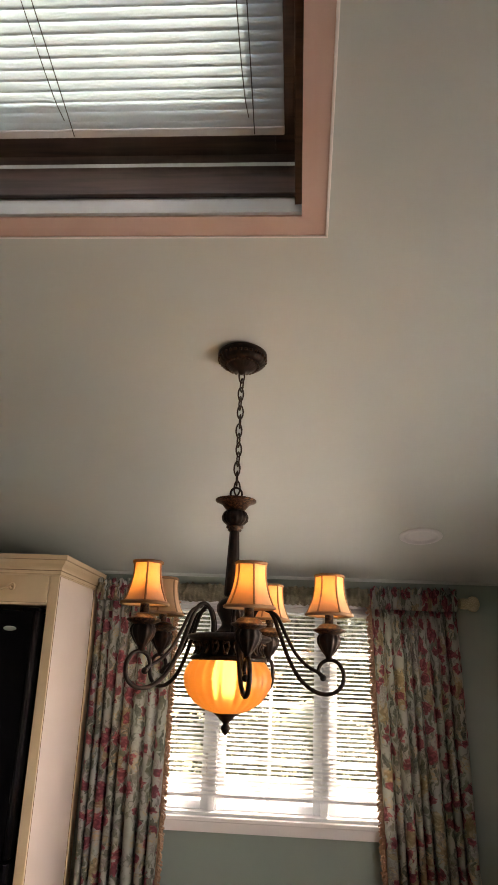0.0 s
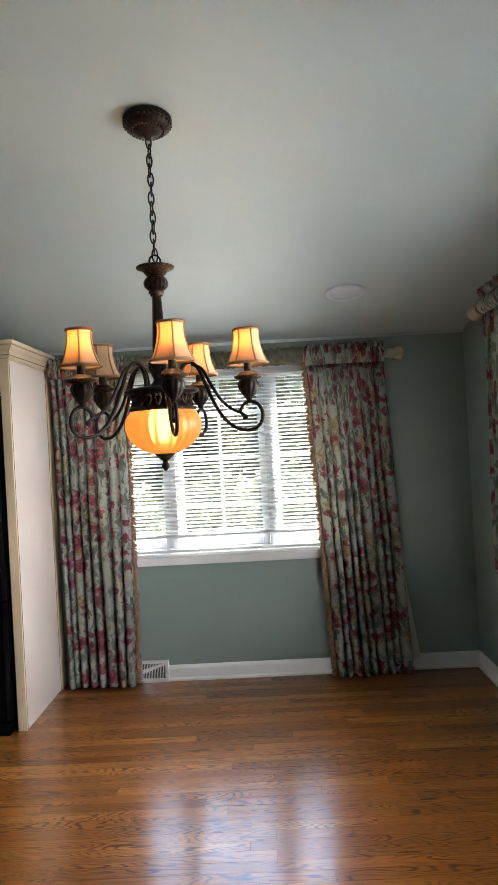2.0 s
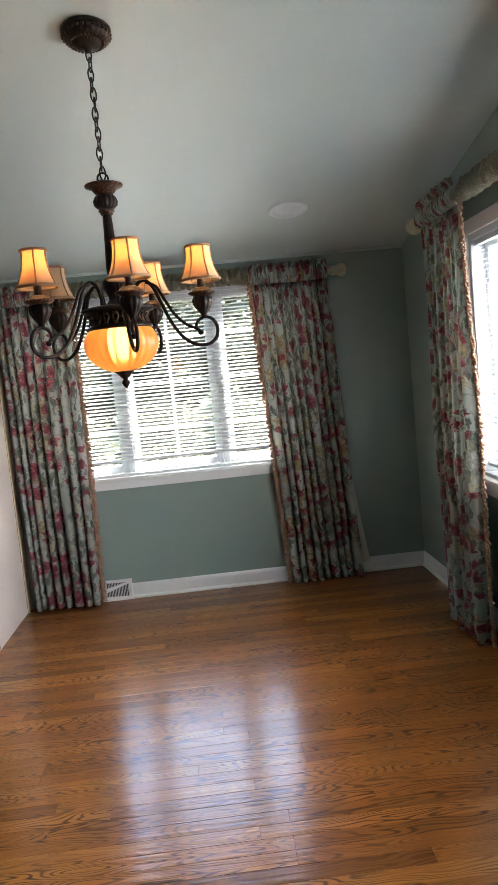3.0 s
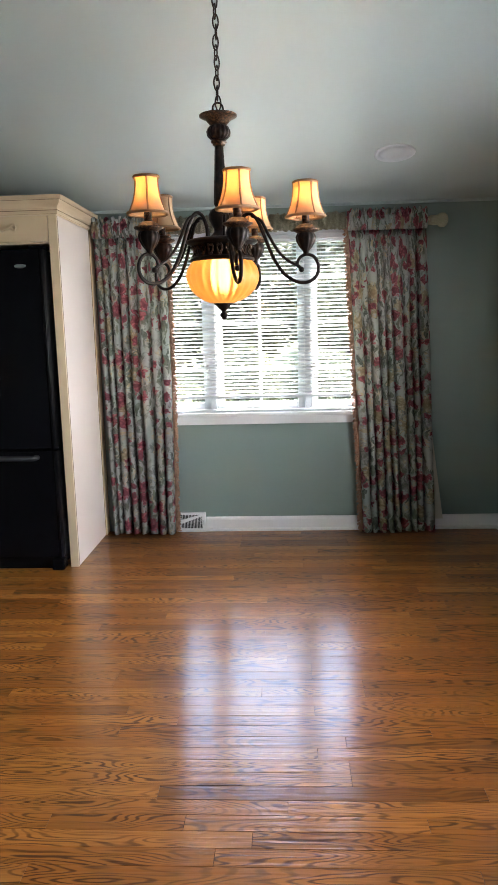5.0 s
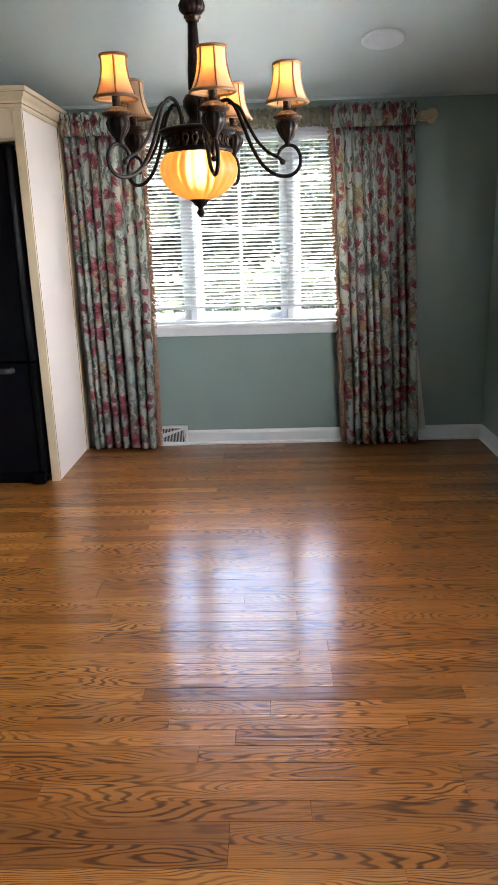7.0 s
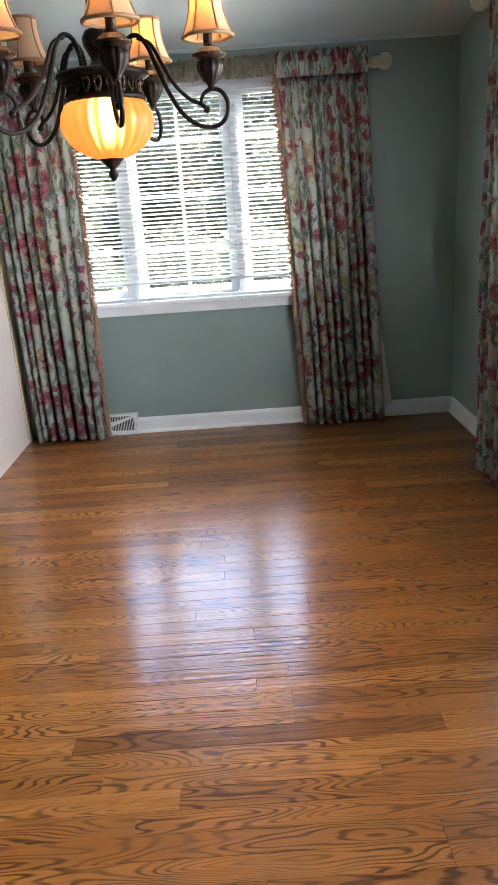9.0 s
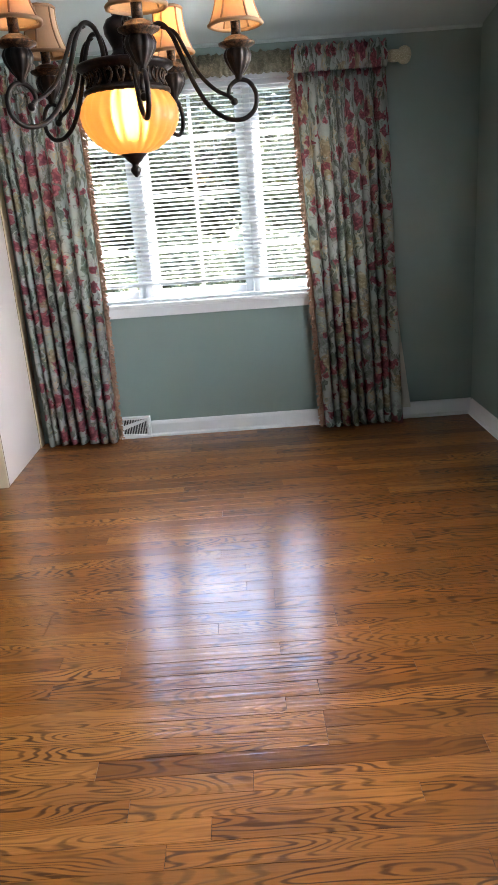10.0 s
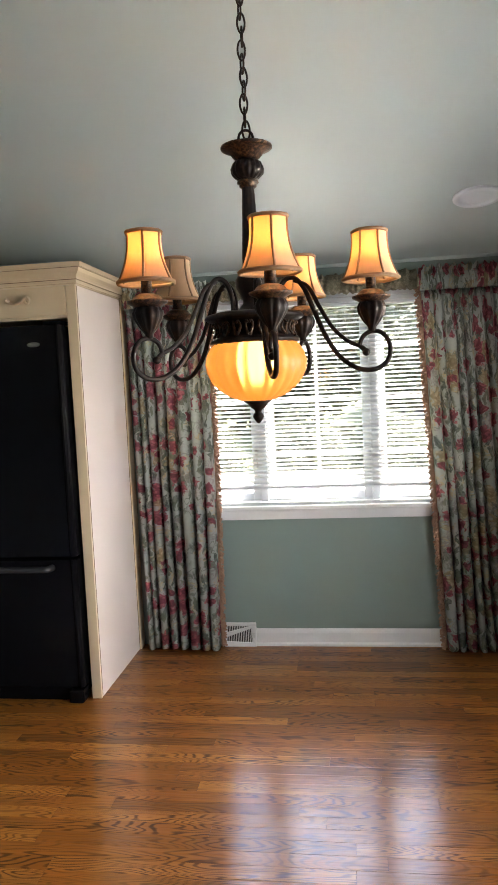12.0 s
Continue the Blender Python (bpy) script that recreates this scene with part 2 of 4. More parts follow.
LINING = see_through("lining_cloth", (0.62, 0.60, 0.55), (0.7, 0.62, 0.45), 0.3)
FRINGE = woven("fringe_cord", (0.25, 0.11, 0.07), (0.50, 0.32, 0.22))
ROD = woven("rod_cloth", (0.065, 0.060, 0.042), (0.24, 0.22, 0.16))
WICKER = woven("finial_cord", (0.28, 0.24, 0.15), (0.60, 0.54, 0.40))
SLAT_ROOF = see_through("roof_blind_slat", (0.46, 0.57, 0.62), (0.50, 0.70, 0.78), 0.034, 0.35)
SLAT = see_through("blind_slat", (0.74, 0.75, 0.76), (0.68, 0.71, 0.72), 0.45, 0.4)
SHADE = see_through("shade_cloth", (0.58, 0.42, 0.27), (0.95, 0.46, 0.17), 0.36, 0.8, 220, True)
SHADETRIM = see_through("shade_binding", (0.42, 0.27, 0.16), (0.5, 0.25, 0.09), 0.3)
AMBER = see_through("amber_glass", (0.66, 0.35, 0.11), (1.0, 0.47, 0.14), 0.48, 0.22, 200, True)
AMBER.node_tree.nodes["Principled BSDF"].inputs["Transmission Weight"].default_value = 0.6
AMBER.node_tree.nodes["Principled BSDF"].inputs["Roughness"].default_value = 0.34
BRONZE, GILT, DARKWOOD, GLASS, BLACK = bronze(), gilt(), dark_wood(), plain_glass(), black_gloss()
GLAZE = paint("brown_glaze", (0.20, 0.12, 0.065), 0.5, 0.2)
CHROME = Mat("brushed_metal", (0.5, 0.5, 0.5), 0.3, 1.0).m
GREYPLASTIC = Mat("dark_plastic", (0.03, 0.03, 0.033), 0.4).m
LEAF = foliage("hedge_leaves", (0.060, 0.072, 0.044), (0.110, 0.118, 0.070))
LEAF_Y = foliage("tree_leaves", (0.058, 0.070, 0.046), (0.120, 0.120, 0.066))
BARK = rough_ground("bark", (0.05, 0.04, 0.03), (0.12, 0.10, 0.08), 8)
GRASS = rough_ground("grass", (0.055, 0.070, 0.022), (0.105, 0.115, 0.045), 2.0)
GRAVEL = rough_ground("pale_drive", (0.10, 0.095, 0.08), (0.15, 0.14, 0.115), 1.0)
SIDING = paint("slate_siding", (0.09, 0.10, 0.115), 0.7)
SHINGLE = rough_ground("roof_shingle", (0.06, 0.06, 0.06), (0.13, 0.12, 0.12), 6)


# ---- mesh helpers ----
def mesh(name, bm, mat, parent=None, smooth=False, at=None):
    bmesh.ops.recalc_face_normals(bm, faces=bm.faces)
    me = bpy.data.meshes.new(name)
    bm.to_mesh(me)
    bm.free()
    for mm in (mat if isinstance(mat, (list, tuple)) else [mat]):
        me.materials.append(mm)
    if smooth:
        for p in me.polygons:
            p.use_smooth = True
    ob = new(name, me)
    if parent:
        ob.parent = parent
    if at is not None:
        ob.matrix_basis = at
    return ob


def add_box(bm, x0, x1, y0, y1, z0, z1, bevel=0.0, m=None, mi=0):
    vs = [bm.verts.new((x, y, z)) for x in (x0, x1) for y in (y0, y1) for z in (z0, z1)]
    fs = [bm.faces.new([vs[i] for i in f]) for f in ((0, 1, 3, 2), (4, 6, 7, 5), (0, 4, 5, 1), (2, 3, 7, 6), (0, 2, 6, 4), (1, 5, 7, 3))]
    for f in fs:
        f.material_index = mi
    if bevel:
        es = list({e for f in fs for e in f.edges})
        out = bmesh.ops.bevel(bm, geom=es, offset=bevel, segments=2, affect="EDGES", profile=0.6)
        for f in out["faces"]:
            f.material_index = mi
        if m is not None:
            vs = list({v for f in out["faces"] for v in f.verts} | {v for v in vs if v.is_valid})
    if m is not None:
        bmesh.ops.transform(bm, matrix=m, verts=vs)


def add_prism(bm, poly, a0, a1, axis="x"):
    """A polygon of two coordinates drawn out along an axis."""
    def at(p, a):
        return {"x": (a, p[0], p[1]), "y": (p[0], a, p[1]), "z": (p[0], p[1], a)}[axis]
    lo = [bm.verts.new(at(p, a0)) for p in poly]
    hi = [bm.verts.new(at(p, a1)) for p in poly]
    bm.faces.new(lo)
    bm.faces.new(hi[::-1])
    for i in range(len(poly)):
        j = (i + 1) % len(poly)
        bm.faces.new((lo[j], lo[i], hi[i], hi[j]))


def add_lathe(bm, prof, seg=32, flute=0.0, lobes=0, squash=None, cx=0.0, cy=0.0):
    """Turns a profile of (radius, height) round z. flute: ribs as a share of the radius, on rows where squash says so."""
    rings = []
    for k, (r, z) in enumerate(prof):
        ring = []
        for i in range(seg):
            a = 2 * math.pi * i / seg
            rr = r
            if flute and (squash is None or squash(k)):
                rr = r * (1 - flute * (0.5 - 0.5 * abs(math.sin(lobes * a / 2)) ** 0.6 * 1.0))
            ring.append(bm.verts.new((cx + rr * math.cos(a), cy + rr * math.sin(a), z)))
        rings.append(ring)
    for a, b in zip(rings, rings[1:]):
        for i in range(seg):
            j = (i + 1) % seg
            bm.faces.new((a[i], a[j], b[j], b[i]))
    for ring in (rings[0], rings[-1]):
        if prof[0][0] > 0 and ring is rings[0] or prof[-1][0] > 0 and ring is rings[-1]:
            bm.faces.new(ring)
    return rings


def spline(pts, per=10):
    """A smooth line through points."""
    out = []
    p = [Vector(q) for q in pts]
    p = [2 * p[0] - p[1], *p, 2 * p[-1] - p[-2]]
    for i in range(1, len(p) - 2):
        a, b, c, d = p[i - 1:i + 3]
        for k in range(per):
            t = k / per
            out.append(0.5 * (2 * b + (c - a) * t + (2 * a - 5 * b + 4 * c - d) * t * t + (3 * b - a - 3 * c + d) * t ** 3))
    out.append(p[-2])
    return out


def add_tube(bm, pts, r, seg=8, closed=False, taper=None):
    pts = [Vector(p) for p in pts]
    n = len(pts)
    rings, side = [], None
    for i, p in enumerate(pts):
        d = (pts[(i + 1) % n] - pts[i - 1]) if closed else (pts[min(i + 1, n - 1)] - pts[max(i - 1, 0)])
        d.normalize()
        if side is None:
            side = d.cross(Vector((0.31, 0.77, 0.55))).normalized()
        side = (side - d * side.dot(d)).normalized()
        up = d.cross(side)
        rr = r * (taper(i / (n - 1)) if taper else 1)
        rings.append([bm.verts.new(p + rr * (math.cos(2 * math.pi * k / seg) * side + math.sin(2 * math.pi * k / seg) * up)) for k in range(seg)])
    pairs = list(zip(rings, rings[1:])) + ([(rings[-1], rings[0])] if closed else [])
    for a, b in pairs:
        for k in range(seg):
            j = (k + 1) % seg
            bm.faces.new((a[k], a[j], b[j], b[k]))
    if not closed:
        bm.faces.new(rings[0])
        bm.faces.new(rings[-1][::-1])


def part_box(name, mat, parent, x0, x1, y0, y1, z0, z1, bevel=0.0):
    bm = bmesh.new()
    add_box(bm, x0, x1, y0, y1, z0, z1, bevel)
    return mesh(name, bm, mat, parent)


# ---- structure ----
WIN = dict(x0=-0.86, x1=1.02, z0=0.83, z1=2.03)      # opening in the end wall
SIDE = dict(y0=0.85, y1=3.70, z0=0.80, z1=2.02)      # opening in the side wall
SKY = dict(x0=-0.93, x1=0.225, y0=0.92, y1=1.984)    # opening in the ceiling


def build_walls():
    bm = bmesh.new()
    y0, y1, top = WALL_Y, WALL_Y + THICK, ceiling_z(WALL_Y)
    add_box(bm, LEFT_X - THICK, WIN["x0"], y0, y1, -0.1, top)
    add_box(bm, WIN["x1"], WALL_X + THICK, y0, y1, -0.1, top)
    add_box(bm, WIN["x0"], WIN["x1"], y0, y1, -0.1, WIN["z0"])
    add_box(bm, WIN["x0"], WIN["x1"], y0, y1, WIN["z1"], top)
    tagged(mesh("wall_north", bm, WALL), "sage green painted wall with a wide window", "wall", kind="structure")
    bm = bmesh.new()
    s = SIDE
    add_prism(bm, [(s["y1"], -0.1), (WALL_Y, -0.1), (WALL_Y, ceiling_z(WALL_Y)), (s["y1"], ceiling_z(s["y1"]))], WALL_X, WALL_X + THICK)
    add_prism(bm, [(REAR_Y, -0.1), (s["y0"], -0.1), (s["y0"], ceiling_z(s["y0"])), (REAR_Y, ceiling_z(REAR_Y))], WALL_X, WALL_X + THICK)
    add_prism(bm, [(s["y0"], -0.1), (s["y1"], -0.1), (s["y1"], s["z0"]), (s["y0"], s["z0"])], WALL_X, WALL_X + THICK)
    add_prism(bm, [(s["y0"], s["z1"]), (s["y1"], s["z1"]), (s["y1"], ceiling_z(s["y1"])), (s["y0"], ceiling_z(s["y0"]))], WALL_X, WALL_X + THICK)
    tagged(mesh("wall_east", bm, WALL), "sage green painted side wall with a window", "wall", kind="structure")
    bm = bmesh.new()
    add_prism(bm, [(REAR_Y, -0.1), (WALL_Y, -0.1), (WALL_Y, ceiling_z(WALL_Y)), (REAR_Y, ceiling_z(REAR_Y))], LEFT_X - THICK, LEFT_X)
    tagged(mesh("wall_west", bm, WALL), "plain sage green painted wall", "wall", kind="structure")
    bm = bmesh.new()
    add_box(bm, LEFT_X - THICK, WALL_X + THICK, REAR_Y - THICK, REAR_Y, -0.1, ceiling_z(REAR_Y))
    tagged(mesh("wall_south", bm, WALL), "plain sage green painted wall", "wall", kind="structure")


def build_ceiling():
    bm = bmesh.new()

    def slab(x0, x1, ya, yb):
        add_prism(bm, [(ya, ceiling_z(ya)), (yb, ceiling_z(yb)), (yb, ceiling_z(yb) + 0.16), (ya, ceiling_z(ya) + 0.16)], x0, x1)
    xa, xb = LEFT_X - THICK, WALL_X + THICK
    slab(xa, xb, SKY["y1"], WALL_Y + THICK)
    slab(xa, xb, REAR_Y - THICK, SKY["y0"])
    slab(xa, SKY["x0"], SKY["y0"], SKY["y1"])
    slab(SKY["x1"], xb, SKY["y0"], SKY["y1"])
    tagged(mesh("ceiling", bm, CEIL), "sloping pale grey-green painted plaster ceiling", "ceiling", kind="structure")


def build_trim():
    # baseboards with a rounded cap and a shoe strip
    def board(x0, y0, x1, y1, nx, ny):
        bm = bmesh.new()
        prof = [(0, 0.0), (0.024, 0.0), (0.024, 0.012), (0.015, 0.022), (0.014, 0.078), (0.010, 0.090), (0.004, 0.098), (0, 0.100)]
        a = [bm.verts.new((x0 + nx * d, y0 + ny * d, z)) for d, z in prof]
        b = [bm.verts.new((x1 + nx * d, y1 + ny * d, z)) for d, z in prof]
        for i in range(len(prof) - 1):
            bm.faces.new((a[i], b[i], b[i + 1], a[i + 1]))
        bm.faces.new(a)
        bm.faces.new(b[::-1])
        return tagged(mesh("baseboard", bm, WHITE), "white painted wooden baseboard along the wall", "baseboard", kind="structure")
    board(-0.332, WALL_Y, WALL_X, WALL_Y, 0, -1)
    board(WALL_X, WALL_Y - 0.024, WALL_X, REAR_Y, -1, 0)
    board(LEFT_X, REAR_Y, LEFT_X, WALL_Y, 1, 0)
    bm = bmesh.new()
    add_prism(bm, [(WALL_Y, TOP - 0.014), (WALL_Y - 0.008, TOP - 0.012), (WALL_Y - 0.016, TOP - 0.004), (WALL_Y - 0.018, TOP + 0.003), (WALL_Y, TOP)], -2.6, WALL_X)
    tagged(mesh("trim", bm, CEIL), "thin pale moulding where wall meets ceiling", "moulding", kind="structure")


def add_blind(parent, width, z_top, z_bot, pitch=0.024, tilt=12, cords=()):
    """A slatted blind in local x (across) and z (up); y is towards the room at minus."""
    bm = bmesh.new()
    n = int((z_top - 0.03 - z_bot) / pitch)
    rnd = random.Random(4)
    for i in range(n):
        z = z_bot + 0.014 + i * pitch
        m = pose(0, 0, z, tilt + rnd.uniform(-1.5, 1.5), rnd.uniform(-0.08, 0.08), 0)
        prev = None
        for k in range(5):
            v = -0.0125 + 0.00625 * k
            arch = 0.0022 * (1 - (v / 0.0125) ** 2)
            row = [bm.verts.new(m @ Vector((sx * width / 2, v, arch))) for sx in (-1, 1)]
            if prev:
                bm.faces.new((prev[0], prev[1], row[1], row[0]))
            prev = row
    slats = tagged(mesh("slat", bm, SLAT, parent, True), kind="stuff")
    part_box("head_rail", VINYL, parent, -width / 2, width / 2, -0.016, 0.016, z_top - 0.026, z_top, 0.002)
    part_box("bottom_rail", VINYL, parent, -width / 2, width / 2, -0.013, 0.013, z_bot - 0.008, z_bot + 0.008, 0.003)
    bm = bmesh.new()
    for x in cords:
        for y in (-0.0135, 0.0135):
            add_box(bm, x - 0.0007, x + 0.0007, y - 0.0005, y + 0.0005, z_bot, z_top - 0.02)
    mesh("ladder_cord", bm, VINYL, parent)


def add_sash(parent, x0, x1, z0, z1, cols, bars, depth=0.045, stile=0.045):
    """One framed pane with muntins; local plane y = 0."""
    bm = bmesh.new()
    for a in ((x0, x0 + stile, z0, z1), (x1 - stile, x1, z0, z1), (x0 + stile, x1 - stile, z0, z0 + stile), (x0 + stile, x1 - stile, z1 - stile, z1)):
        add_box(bm, a[0], a[1], -depth / 2, depth / 2, a[2], a[3], 0.004)
    for k in range(1, cols):
        x = x0 + stile + (x1 - x0 - 2 * stile) * k / cols
        add_box(bm, x - 0.010, x + 0.010, -0.009, 0.009, z0 + stile, z1 - stile, 0.002)
    for z in bars:
        add_box(bm, x0 + stile, x1 - stile, -0.0085, 0.0085, z - 0.011, z + 0.011, 0.002)
    mesh("sash", bm, VINYL, parent)
    pane = part_box("pane", GLASS, parent, x0 + stile, x1 - stile, -0.002, 0.002, z0 + stile, z1 - stile)
    pane.visible_shadow = False


def build_windows():
    # end wall: three sashes with muntins
    w = WIN
    root = tagged(new("window_1"), "white three-part grid window with a lowered slatted blind", "window", kind="structure")
    root.matrix_basis = pose(0, WALL_Y, 0)
    bm = bmesh.new()
    for x0, x1, z0, z1 in ((w["x0"], w["x0"] + 0.03, w["z0"], w["z1"]), (w["x1"] - 0.03, w["x1"], w["z0"], w["z1"]),
                           (w["x0"] + 0.03, w["x1"] - 0.03, w["z1"] - 0.03, w["z1"]), (w["x0"] + 0.03, w["x1"] - 0.03, w["z0"], w["z0"] + 0.02)):
        add_box(bm, x0, x1, -0.002, THICK, z0, z1)
    for x in (-0.252, 0.395):
        add_box(bm, x - 0.020, x + 0.020, 0.035, 0.125, w["z0"] + 0.02, w["z1"] - 0.03, 0.003)
    mesh("frame", bm, VINYL, root)
    holder = new("sashes")
    holder.parent = root
    holder.matrix_basis = pose(0, 0.09, 0)
    z0, z1 = w["z0"] + 0.022, w["z1"] - 0.032
    bars = (1.125, 1.428, 1.732)
    for x0, x1, cols in ((w["x0"] + 0.032, -0.274, 2), (-0.230, 0.373, 2), (0.417, w["x1"] - 0.032, 2)):
        add_sash(holder, x0, x1, z0, z1, cols, bars)
    part_box("sill", WHITE, root, w["x0"] - 0.05, w["x1"] + 0.05, -0.045, 0.03, w["z0"] - 0.022, w["z0"] + 0.002, 0.005)
    part_box("apron", WHITE, root, w["x0"] - 0.04, w["x1"] + 0.04, -0.018, 0.0, w["z0"] - 0.078, w["z0"] - 0.0225, 0.003)
    for n, xx in (("casing", (w["x0"] - 0.06, w["x0"] + 0.001)), ("casing", (w["x1"] - 0.001, w["x1"] + 0.06))):
        part_box(n, WHITE, root, xx[0], xx[1], -0.018, 0.0, w["z0"] + 0.003, w["z1"] + 0.02, 0.003)
    # crank latches on the stiles
    for x in (-0.292, 0.437):
        bm = bmesh.new()
        add_box(bm, x - 0.008, x + 0.008, 0.052, 0.067, 1.115, 1.165, 0.003)
        add_tube(bm, [(x, 0.055, 1.12), (x + 0.004, 0.045, 1.09), (x + 0.006, 0.045, 1.05)], 0.004, 6)
        mesh("latch", bm, CHROME, root)
    blind = tagged(new("window_blind"), "white slatted blind, lowered with open slats", "blind")
    blind.matrix_basis = pose((w["x0"] + w["x1"]) / 2, WALL_Y + 0.030, 0)
    add_blind(blind, w["x1"] - w["x0"] - 0.07, w["z1"] - 0.032, 0.932, tilt=25, cords=(-0.72, -0.30, 0.12, 0.30, 0.72))

    # side wall: two sashes
    s = SIDE
    root = tagged(new("window_2"), "white side window with a slatted blind, bright daylight behind", "window", kind="structure")
    root.matrix_basis = pose(WALL_X, 0, 0, 0, 0, -90)     # local x runs along -y of the room
    a0, a1 = -s["y1"], -s["y0"]
    bm = bmesh.new()
    for x0, x1, z0, z1 in ((a0, a0 + 0.03, s["z0"], s["z1"]), (a1 - 0.03, a1, s["z0"], s["z1"]),
                           (a0 + 0.03, a1 - 0.03, s["z1"] - 0.03, s["z1"]), (a0 + 0.03, a1 - 0.03, s["z0"], s["z0"] + 0.02)):
        add_box(bm, x0, x1, -0.002, THICK, z0, z1)
    for x in (a0 + 0.64, a1 - 0.64):
        add_box(bm, x - 0.020, x + 0.020, 0.035, 0.125, s["z0"] + 0.02, s["z1"] - 0.03, 0.003)
    mesh("frame", bm, VINYL, root)
    holder = new("sashes")
    holder.parent = root
    holder.matrix_basis = pose(0, 0.09, 0)
    for x0, x1 in ((a0 + 0.032, a0 + 0.618), (a0 + 0.662, a1 - 0.662), (a1 - 0.618, a1 - 0.032)):
        add_sash(holder, x0, x1, s["z0"] + 0.022, s["z1"] - 0.032, 2, (1.11, 1.41, 1.715))
    part_box("sill", WHITE, root, a0 - 0.05, a1 + 0.05, -0.045, 0.03, s["z0"] - 0.022, s["z0"] + 0.002, 0.005)
    part_box("apron", WHITE, root, a0 - 0.04, a1 + 0.04, -0.018, 0.0, s["z0"] - 0.090, s["z0"] - 0.0225, 0.003)
    for x0, x1, z0, z1 in ((a0 - 0.06, a0 + 0.001, s["z0"] + 0.003, s["z1"] - 0.001), (a1 - 0.001, a1 + 0.06, s["z0"] + 0.003, s["z1"] - 0.001), (a0 - 0.06, a1 + 0.06, s["z1"], s["z1"] + 0.07)):
        part_box("casing", WHITE, root, x0, x1, -0.018, 0.0, z0, z1, 0.003)
    blind = tagged(new("window_blind"), "white slatted blind hanging in the side window", "blind")
    blind.matrix_basis = pose(WALL_X + 0.030, -(a0 + a1) / 2, 0, 0, 0, -90)
    add_blind(blind, a1 - a0 - 0.07, s["z1"] - 0.032, 0.86, cords=(-0.80, -0.72, -0.25, 0.25, 0.72))


def build_skylight():
    ang = math.atan(SLOPE)
    root = tagged(new("window_3"), "roof window in a dark wooden frame with a pale casing", "skylight", kind="structure")
    ca, sa = math.cos(ang), math.sin(ang)
    m = Matrix(((-1, 0, 0, 0), (0, -ca, sa, SKY["y1"]), (0, sa, ca, ceiling_z(SKY["y1"])), (0, 0, 0, 1)))
    root.matrix_basis = m
    x0, x1 = -SKY["x1"], -SKY["x0"]
    L = (SKY["y1"] - SKY["y0"]) / ca
    # casing round the opening, mitred corners
    bm = bmesh.new()
    t, h, i = 0.060, 0.016, 0.002
    inner = [(x0 + i, i), (x1 - i, i), (x1 - i, L - i), (x0 + i, L - i)]
    outer = [(x0 - t, -t), (x1 + t, -t), (x1 + t, L + t), (x0 - t, L + t)]
    for k in range(4):
        j = (k + 1) % 4
        q = [Vector(p).to_3d() for p in (outer[k], outer[j], inner[j], inner[k])]
        lo = [bm.verts.new((p.x, p.y, -h + (0.004 if n > 1 else 0))) for n, p in enumerate(q)]
        hi = [bm.verts.new((p.x, p.y, 0.0)) for p in q]
        bm.faces.new(lo)
        bm.faces.new(hi[::-1])
        for a in range(4):
            b = (a + 1) % 4
            bm.faces.new((lo[a], lo[b], hi[b], hi[a]))
    mesh("casing", bm, PINKTRIM, root)
    bm = bmesh.new()
    e = 0.007
    add_box(bm, x0 - t - e, x1 + t + e, -t - e, -t, -h - 0.003, 0.0, 0.002)
    add_box(bm, x0 - t - e, x1 + t + e, L + t, L + t + e, -h - 0.003, 0.0, 0.002)
    add_box(bm, x0 - t - e, x0 - t, -t, L + t, -h - 0.003, 0.0, 0.002)
    add_box(bm, x1 + t, x1 + t + e, -t, L + t, -h - 0.003, 0.0, 0.002)
    mesh("bead", bm, WHITE, root)
    # pale lower lining of the shaft, then the dark frame
    bm = bmesh.new()
    for a in ((x0 + 0.002, x1 - 0.002, 0.002, 0.012), (x0 + 0.002, x1 - 0.002, L - 0.012, L - 0.002), ):
        add_box(bm, a[0], a[1], a[2], a[3], -0.006, 0.045)
    mesh("lining", bm, GREYPAINT, root)
    bm = bmesh.new()
    f = 0.03
    for a in ((x0, x1, 0.0, f), (x0, x1, L - f, L), (x0, x0 + 0.022, f, L - f), (x1 - 0.022, x1, f, L - f)):
        add_box(bm, a[0] + 0.002, a[1] - 0.002, a[2] + 0.013 if a[2] == 0 else a[2], a[3] - 0.002, 0.0 if a[1] - a[0] < 0.1 else 0.046, 0.32, 0.002)
    add_box(bm, x0 + 0.0165, x0 + 0.075, f - 0.004, L - f + 0.001, 0.190, 0.30, 0.003)
    add_box(bm, x1 - 0.075, x1 - 0.0165, f - 0.004, L - f + 0.001, 0.190, 0.30, 0.003)
    add_box(bm, x0 + 0.0745, x1 - 0.0745, f - 0.014, f + 0.130, 0.191, 0.30)
    add_box(bm, x0 + 0.0745, x1 - 0.0765, L - f - 0.06, L - f + 0.002, 0.191, 0.30, 0.003)
    mesh("frame", bm, DARKWOOD, root)
    pane = part_box("pane", GLASS, root, x0 + 0.02, x1 - 0.02, f, L - f, 0.302, 0.308)
    pane.visible_shadow = False
    blind = tagged(new("skylight_blind"), "pale slatted blind drawn across the roof window", "blind")
    W = x1 - x0 - 0.075
    b0, b1 = 0.125, L - 0.04
    blind.matrix_basis = m @ Matrix.Translation(((x0 + x1) / 2 + 0.012, 0, 0.165))
    bm = bmesh.new()
    y = b0 + 0.02
    rnd = random.Random(9)
